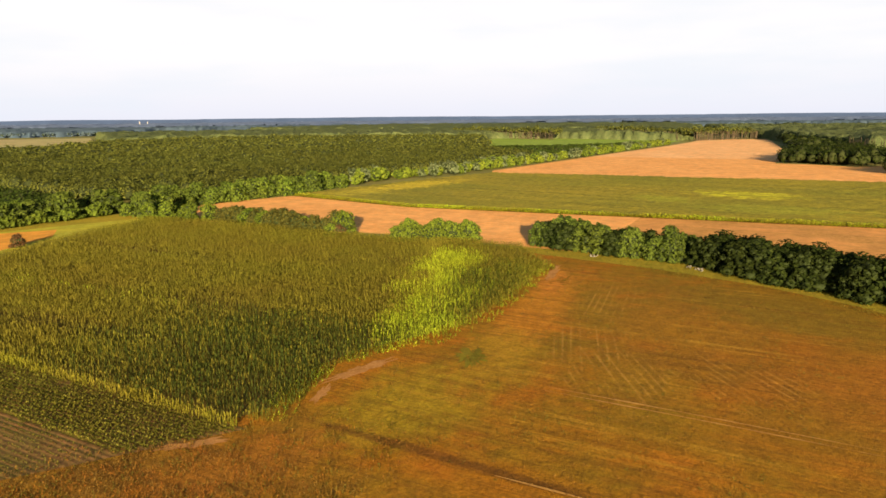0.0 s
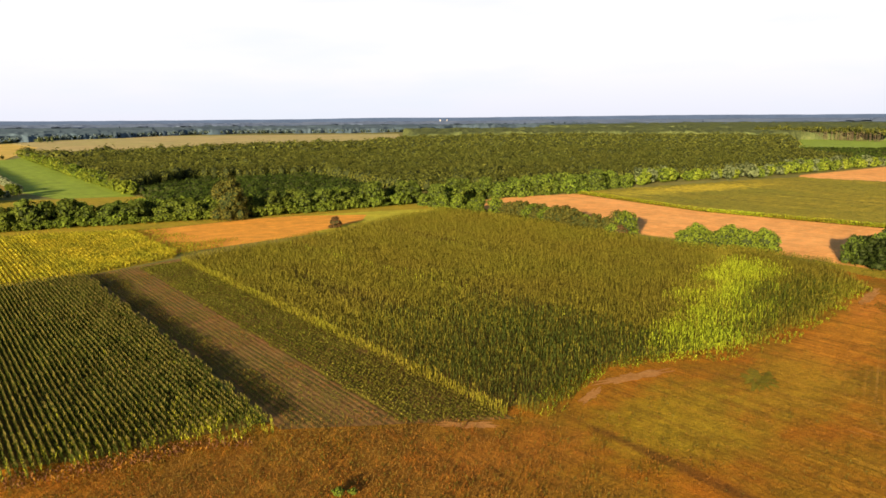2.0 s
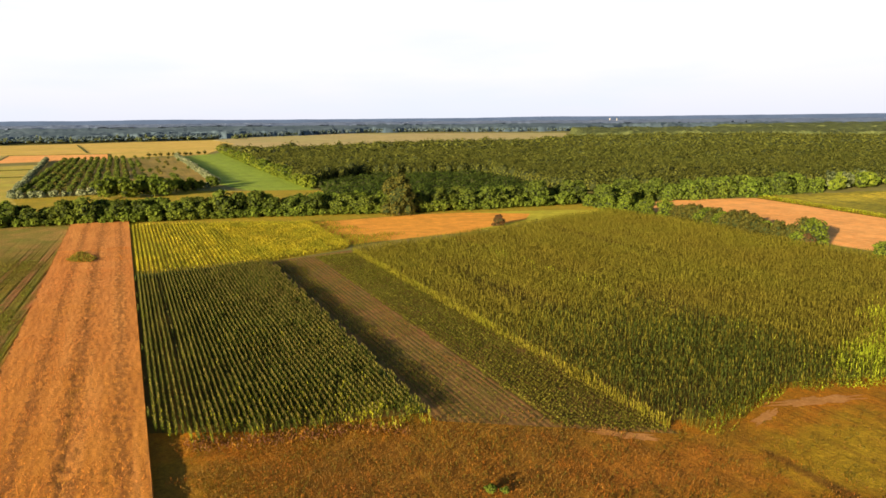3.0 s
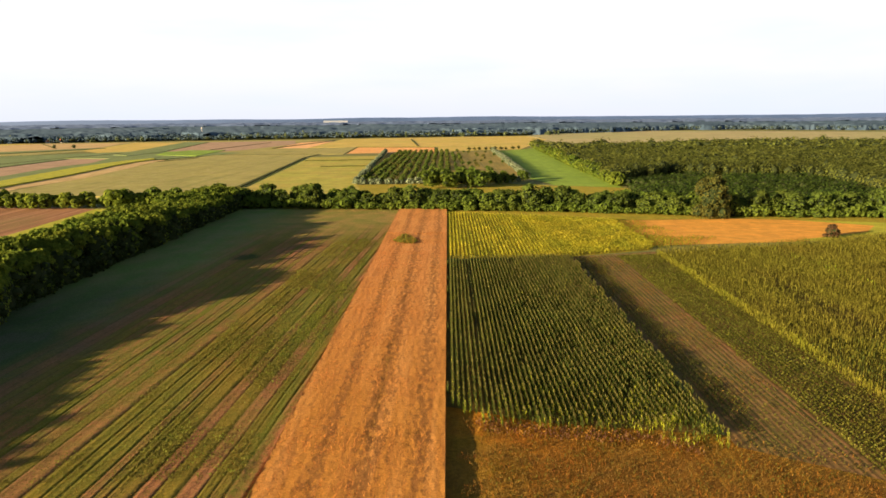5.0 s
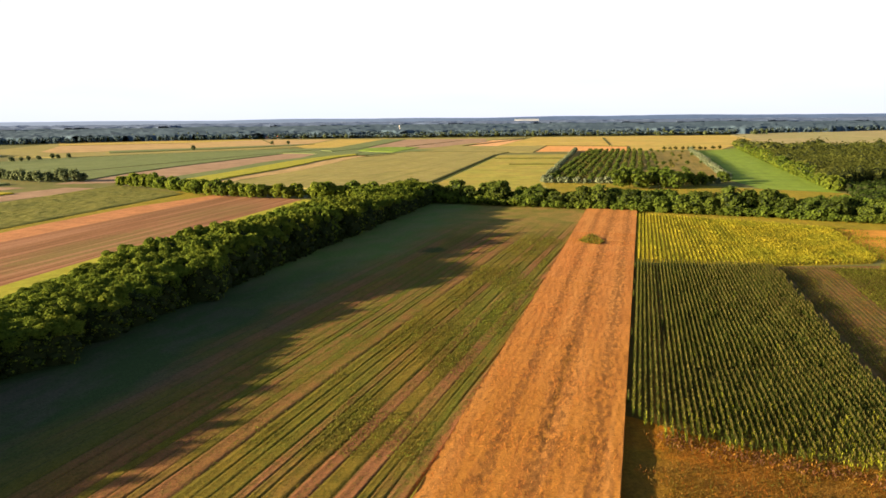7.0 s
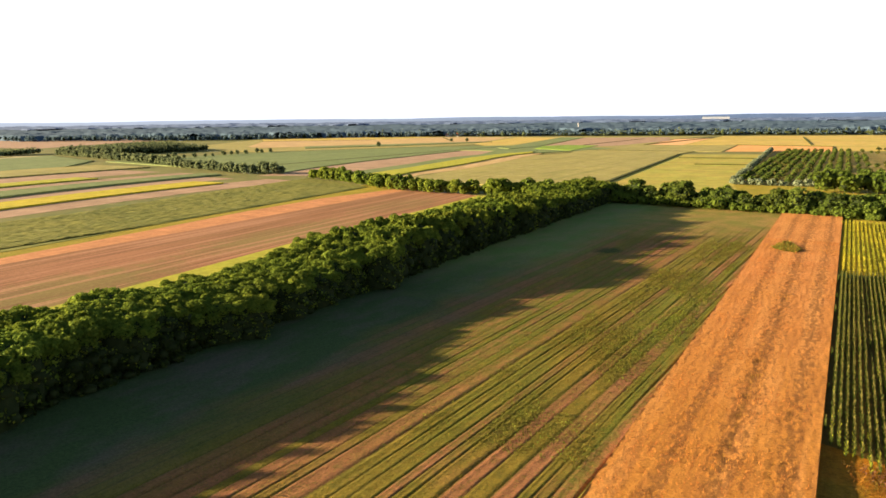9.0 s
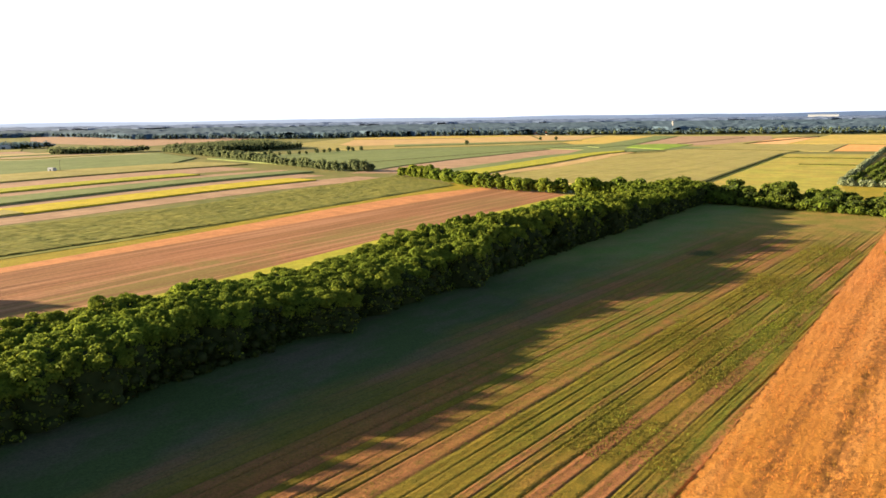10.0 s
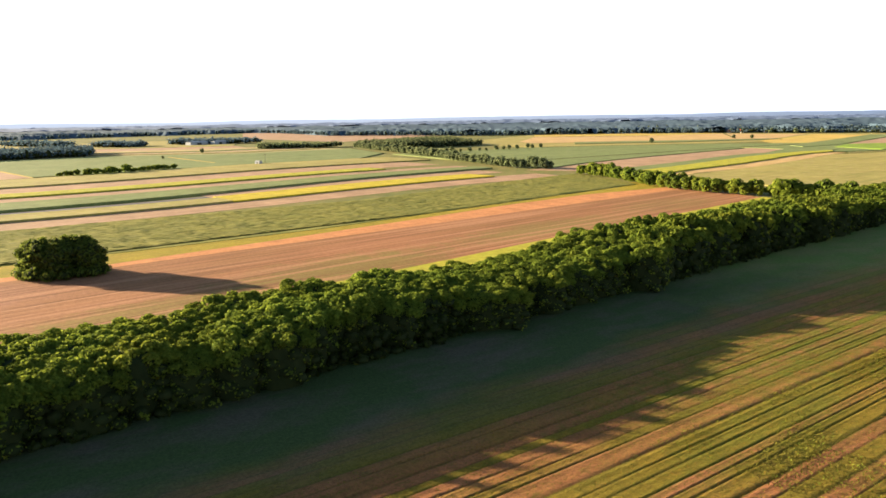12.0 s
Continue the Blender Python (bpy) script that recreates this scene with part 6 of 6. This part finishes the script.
forest("scrub_wood", [(562, 226), (908, 204), (905, 240), (800, 300), (775, 368), (645, 326)], 6.0, 14, 1.2, 4.6, LEAF_YOUNG, "low green scrub beside stubble", 59, 0.45)
slab("clearing", [(800, 302), (905, 242), (908, 206), (1050, 206), (1130, 420), (1100, 525), (985, 490), (778, 370)], 0.06, 0, MEADOW, "bright green clearing in a forest")
canopy("forest_far", [(650, 925), (900, 800), (1010, 502), (1092, 530), (1128, 425), (1062, 215), (1110, 200), (1350, 230), (1450, 800), (1350, 1100), (960, 1400)], 6.0, 12.5, FOREST_TOP, "wide forest beyond the near crowns", 44)
forest("wood_east", [(598, 46), (594, 20), (579, -5), (600, -32), (690, -36), (770, 0), (700, 42)], 6.0, 40, 0.9, 12.5, LEAF_GROVE, "dark deciduous wood block beside stubble", 45, 0.5)
forest("wood_east", [(514, -22), (556, -36), (580, -150), (470, -170), (484, -70)], 6.0, 40, 0.9, 13.5, LEAF_GROVE, "dark deciduous wood block beside stubble", 57, 0.5)
forest("wood_east", [(800, 40), (1080, 84), (1100, 60), (900, -10), (810, 10)], 9.0, 16, 1.5, 12.0, LEAF_GROVE, "dark row of trees behind stubble", 60, 0.5)
canopy("forest_east", [(900, 10), (1080, 84), (1165, 98), (1300, 190), (1800, 300), (1900, -500), (800, -300), (800, -20)], 6.0, 14, FOREST_TOP, "wide wood beyond stubble", 43)
canopy("forest_outer", [(1352, 232), (1800, 305), (2400, 500), (2300, 1500), (1500, 1500), (1352, 1098), (1452, 800)], 12.0, 13, FOREST_TOP, "wide wooded plain", 47)
forest("wood_west", [(-846, 100), (-856, 193), (-960, 216), (-970, 90), (-900, -80), (-852, 0)], 5.5, 24, 1.2, 12.0, LEAF_HAZY, "far wood block tinted blue for haze", 48, 0.5)
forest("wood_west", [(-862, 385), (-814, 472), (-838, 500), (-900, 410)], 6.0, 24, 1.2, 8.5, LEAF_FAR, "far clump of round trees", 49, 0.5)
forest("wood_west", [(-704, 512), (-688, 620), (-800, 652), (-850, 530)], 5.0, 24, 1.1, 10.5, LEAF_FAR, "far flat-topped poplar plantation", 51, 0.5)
forest("wood_west", [(-1180, 262), (-1112, 305), (-1165, 345), (-1240, 300)], 8.0, 18, 1.8, 10.0, LEAF_HAZY, "far wood block with haze in its colour", 54, 0.5)
forest("wood_west", [(-1165, 372), (-1120, 455), (-1098, 480), (-1130, 520), (-1220, 410)], 8.0, 18, 1.8, 11.0, LEAF_HAZY, "far wood behind farm halls with haze in its colour", 55, 0.5)
forest("wood_west", [(-1430, 175), (-1240, 228), (-1290, 262), (-1480, 215)], 9.0, 18, 2.0, 10.0, LEAF_HAZY, "far wood block with haze in its colour", 56, 0.5)

# pale trunks of tall pines along the far forest edge
def trunk_row(line, n, h, seed, label):
    r = np.random.RandomState(seed)
    t = np.sort(r.uniform(0, 1, n))
    px, py = line[0][0] + (line[1][0] - line[0][0]) * t, line[0][1] + (line[1][1] - line[0][1]) * t
    vs = []
    for k in range(4):
        a0, a1 = k * math.pi / 2, (k + 1) * math.pi / 2
        w = r.uniform(0.22, 0.4, n) if k == 0 else w
        hh = h * r.uniform(0.8, 1.1, n) if k == 0 else hh
        lo = lambda a, s: np.stack([px + w * s * math.cos(a), py + w * s * math.sin(a)], 1)
        vs.append(np.stack([np.c_[lo(a0, 1), 0 * hh], np.c_[lo(a1, 1), 0 * hh], np.c_[lo(a1, 0.6), hh], np.c_[lo(a0, 0.6), hh]], 1))
    v = np.concatenate(vs).reshape(-1, 3)
    tagged(new("pine_trunks", mesh_of("pine_trunks", v, np.arange(len(v)).reshape(-1, 4), [BARK_PALE])), label, "trunks", kind="stuff")


trunk_row([(1160, 640), (1060, 400)], 150, 13, 71, "tall pale pine trunks at a forest edge")
trunk_row([(1250, 396), (1050, 205)], 150, 13, 72, "tall pale pine trunks at a forest edge")
trunk_row([(1060, 190), (1190, 120)], 120, 13, 73, "tall pale pine trunks at a forest edge")
trunk_row([(790, -2), (735, -40)], 30, 14, 74, "tall pale pine trunks at a forest edge")
for q in ([(1168, 645), (1066, 400), (1090, 396), (1200, 640)], [(1262, 400), (1062, 205), (1090, 195), (1300, 396)], [(1062, 196), (1195, 124), (1225, 140), (1080, 225)]):
    forest("pine_tops", q, 6.0, 14, 1.5, 18.0, LEAF_FOREST, "tall pines at a forest edge", 75, 0.2)

# ---- distance: woods, village, halls, towers ----
def woodland(name, a0, a1, start, end, step, cell, h, mat, label, seed, open_share=0.0):
    """A far wooded plain in a ring sector: crowns of uneven height, with clearings. start: nearest woods as a function of the bearing."""
    r = np.random.RandomState(seed)
    na = round((a1 - a0) / step)
    s0 = min(start(a0 + (a1 - a0) * i / 40) for i in range(41))
    rad = [s0]
    while rad[-1] < end:
        rad.append(rad[-1] + cell * rad[-1] / 2000)
    ga, gr = np.meshgrid(np.linspace(a0, a1, na + 1), np.array(rad))
    ga, gr = ga + r.uniform(-0.4, 0.4, ga.shape) * step, gr + r.uniform(-0.4, 0.4, gr.shape) * cell
    x, y = gr * np.cos(ga), gr * np.sin(ga)
    near = np.array([start(a) for a in np.linspace(a0, a1, na + 1)])[None] + 40 * wave(ga * 1500, 0 * gr, 120, seed)
    clear = wave(ga * 900, gr * 1.6, 420, seed + 1) + 0.5 * wave(ga * 1400, gr * 2.0, 160, seed + 2)
    z = h * (r.uniform(0.78, 1.06, gr.shape) + 0.16 * wave(x, y, 260, seed + 3))
    z = np.where((gr > near) & (clear < 1.6 - open_share), z, -1.5)
    i = (np.arange(len(rad) - 1)[:, None] * (na + 1) + np.arange(na)[None]).ravel()
    f = np.stack([i, i + na + 1, i + na + 2, i + 1], 1)
    v = np.stack([x, y, z], -1).reshape(-1, 3)
    keep = (v[f][:, :, 2] > 0).any(1)
    tagged(new(name, mesh_of(name, v, f[keep], [mat])), label, "forest", kind="stuff")


START = lambda a: float(np.interp(a, [0.0, 0.9, 0.95, 1.25, 1.35, 1.5, 2.25, 2.4, 2.62, 2.72, 3.0, 3.6], [2350, 2350, 1900, 1960, 1700, 1480, 1440, 1420, 1640, 2250, 2000, 1900]))
# single crowns along the near side of the far woods
rr = np.random.RandomState(66)
aa = np.sort(rr.uniform(0.93, 3.35, 1700))
spots = [("far_w", (START(a) + d) * math.cos(a), (START(a) + d) * math.sin(a), s, t, 1.0) for a, d, s, t in zip(aa, rr.uniform(-45, 40, 1700), rr.uniform(0.7, 1.15, 1700), rr.uniform(0, 6, 1700))]
joined("far_edge_trees", spots, "single crowns along far woods, tinted blue for haze")
woodland("far_woodland", -0.35, 1.3, START, 3300, 0.0035, 34, 12.0, FARWOOD, "distant woods with clearings, tinted blue for haze", 61, 0.9)
woodland("far_woodland", 1.3, 3.7, START, 2900, 0.0035, 26, 11.5, FARWOOD, "distant woods with clearings, tinted blue for haze", 62, 0.55)
woodland("hazy_woodland", -0.35, 3.7, lambda a: 2850.0, 4750, 0.005, 60, 15.0, HAZEWOOD, "woods near the horizon, tinted blue for haze", 63, 0.6)


def box(lo, hi, mat):
    """A box between two corners."""
    bm = bmesh.new()
    mid = [(a + c) / 2 for a, c in zip(lo, hi)]
    bmesh.ops.create_cube(bm, size=1.0, matrix=Matrix.Translation(mid) @ Matrix.Diagonal((hi[0] - lo[0], hi[1] - lo[1], hi[2] - lo[2], 1)))
    me = bpy.data.meshes.new("box")
    bm.to_mesh(me)
    bm.free()
    me.materials.append(mat)
    return me


def house(x, y, turn, w, d, h, white):
    """A small village house: walls and a gabled tile roof."""
    e = new("house")
    e.matrix_basis = pose(x, y, 0, 0, 0, turn)
    bm = bmesh.new()
    bmesh.ops.create_cube(bm, size=1.0, matrix=Matrix.Translation((0, 0, h / 2)) @ Matrix.Diagonal((w, d, h, 1)))
    me = bpy.data.meshes.new("wall")
    bm.to_mesh(me)
    bm.free()
    me.materials.append(WALL)
    wall = part("wall", me, e)
    o, t = 0.5, h + d * 0.42
    v = [(-w / 2 - o, -d / 2 - o, h - 0.2), (w / 2 + o, -d / 2 - o, h - 0.2), (w / 2 + o, d / 2 + o, h - 0.2), (-w / 2 - o, d / 2 + o, h - 0.2), (-w / 2 - o, 0, t), (w / 2 + o, 0, t)]
    me = bpy.data.meshes.new("roof")
    me.from_pydata(v, [], [(0, 1, 5, 4), (2, 3, 4, 5), (0, 4, 3), (1, 2, 5), (0, 3, 2, 1)])
    me.materials.append(STEEL if white else ROOF)
    roof = part("roof", me, e)
    part("chimney", box((w * 0.2 - 0.3, d * 0.12 - 0.3, t - 1.2), (w * 0.2 + 0.3, d * 0.12 + 0.3, t + 0.6), ROOF), roof, "brick chimney")
    for sx in (-0.28, 0.08):
        part("window", box((w * sx, -d / 2 - 0.04, 1.0), (w * sx + 1.1, -d / 2 + 0.02, 2.3), GLASS), wall, "dark window pane")
    part("door", box((w * 0.32, -d / 2 - 0.04, 0.0), (w * 0.32 + 0.95, -d / 2 + 0.02, 2.05), BARK), wall, "brown door")
    tagged(e, "small white village house with a pale roof" if white else "small white village house with a red tiled roof", "house", "village houses")


rr = random.Random(77)
for i in range(24):
    t = i / 33
    x, y = -1080 + 1300 * t, 1130 + 260 * t
    house(x + rr.uniform(-30, 30), y + rr.uniform(12, 260), rr.uniform(0, 180), rr.uniform(6, 11), rr.uniform(5, 8), rr.uniform(2.5, 3.6), rr.random() < 0.3)
rr = random.Random(78)
forest("village_wood", [(-1100, 1165), (-770, 1215), (-460, 1280), (-196, 1345), (160, 1425), (200, 1640), (-460, 1480), (-1150, 1330)], 17.0, 14, 2.0, 8.5, LEAF_HAZY, "trees of a far village", 79)
joined("village_trees", [(rr.choice(["far_a", "far_a", "far_b"]), -1100 + 1330 * t + rr.uniform(-15, 15), 1140 + 265 * t + rr.uniform(0, 190), rr.uniform(0.5, 1.05), rr.uniform(0, 6), 1.0) for t in [rr.random() for _ in range(200)]], "trees among village houses")


def hall(name, x, y, turn, w, d, h, label):
    """A long industrial hall: walls and a low curved roof."""
    e = new(name)
    e.matrix_basis = pose(x, y, 0, 0, 0, turn)
    bm = bmesh.new()
    bmesh.ops.create_cube(bm, size=1.0, matrix=Matrix.Translation((0, 0, h / 2)) @ Matrix.Diagonal((w, d, h, 1)))
    me = bpy.data.meshes.new("wall")
    bm.to_mesh(me)
    bm.free()
    me.materials.append(STEEL)
    part("wall", me, e)
    n = 8
    v = [(sx * w / 2, -d / 2 + d * i / n, h + d * 0.12 * math.sin(math.pi * i / n)) for i in range(n + 1) for sx in (-1, 1)]
    me = bpy.data.meshes.new("roof")
    me.from_pydata(v, [], [(2 * i, 2 * i + 1, 2 * i + 3, 2 * i + 2) for i in range(n)])
    me.materials.append(STEEL)
    part("roof", me, e)
    part("gate", box((-w * 0.12, -d / 2 - 0.06, 0.0), (w * 0.12, -d / 2 + 0.02, h * 0.75), GLASS), e, "dark sliding gate")
    tagged(e, label, "hall")


def tower(name, x, y, h, r, label, head=0.0):
    e = new(name)
    e.location = (x, y, 0)
    prof = [(r, 0), (r * 0.8, h * 0.75), (r * 0.8 + head, h * 0.82), (r * 0.8 + head, h * 0.95), (r * 0.3, h)]
    k = 12
    v = [(q * math.cos(j * 2 * math.pi / k), q * math.sin(j * 2 * math.pi / k), z) for q, z in prof for j in range(k)]
    f = [(i * k + j, i * k + (j + 1) % k, (i + 1) * k + (j + 1) % k, (i + 1) * k + j) for i in range(len(prof) - 1) for j in range(k)]
    me = bpy.data.meshes.new("shaft")
    me.from_pydata(v, [], f)
    me.materials.append(WALL)
    part("shaft", me, e)
    tagged(e, label, "tower")


def utility_pole(x, y, h, turn, label):
    """A wooden pole with a crossarm and its insulators."""
    e = new("utility_pole")
    e.matrix_basis = pose(x, y, 0, 0, 0, turn)
    part("shaft", trunk_mesh("shaft", h / 0.75, 0.2, 91, 0), e)
    arm = part("crossarm", box((-1.1, -0.09, h - 0.9), (1.1, 0.09, h - 0.72), BARK), e)
    for q in (-0.95, 0.0, 0.95):
        part("insulator", box((q - 0.07, -0.07, h - 0.72), (q + 0.07, 0.07, h - 0.48), WALL), arm, "pale insulator")
    tagged(e, label, "pole")


utility_pole(-561, 262, 9.0, 60, "dark wooden utility pole beside a hut")
hall("factory_hall", -603, 3855, 9, 130, 50, 20, "large pale industrial hall in the distance")
hall("farm_hall", -1125, 406, 110, 34, 12, 5, "pale farm hall among far trees")
hall("farm_hall", -1122, 440, 110, 24, 10, 5, "pale farm hall among far trees")
hall("glasshouse", -2790, 740, 104, 420, 30, 6, "long pale glasshouse near the horizon")
hall("glasshouse", -2640, 1120, 113, 360, 30, 6, "long pale glasshouse near the horizon")
hall("hut", -561, 256, 20, 5, 3.5, 3.0, "small pale field hut")
hall("factory_hall", 3915, 819, 100, 40, 25, 9, "pale industrial building in the distance")
hall("factory_hall", 2971, 417, 100, 40, 20, 9, "pale industrial building in the distance")
tower("water_tower", -554, 1610, 21, 0.9, "slim pale water tower over a village", 1.2)
tower("silo", 2552, 3336, 27, 2.6, "pale silo tower on the horizon")
tower("silo", 2583, 3312, 27, 2.0, "pale silo tower on the horizon")

# the end of the plain: a ring whose own glow stands for haze
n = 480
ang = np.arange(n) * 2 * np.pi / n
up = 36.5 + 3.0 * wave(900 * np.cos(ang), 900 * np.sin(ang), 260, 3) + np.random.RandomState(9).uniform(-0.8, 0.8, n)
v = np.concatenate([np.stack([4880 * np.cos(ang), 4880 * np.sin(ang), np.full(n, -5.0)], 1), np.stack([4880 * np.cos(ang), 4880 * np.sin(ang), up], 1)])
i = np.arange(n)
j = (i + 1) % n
tagged(new("backdrop", mesh_of("backdrop", v, np.stack([j, i, i + n, j + n], 1), [HAZE])), "glowing backdrop of a hazy blue wooded horizon", "backdrop", kind="structure")
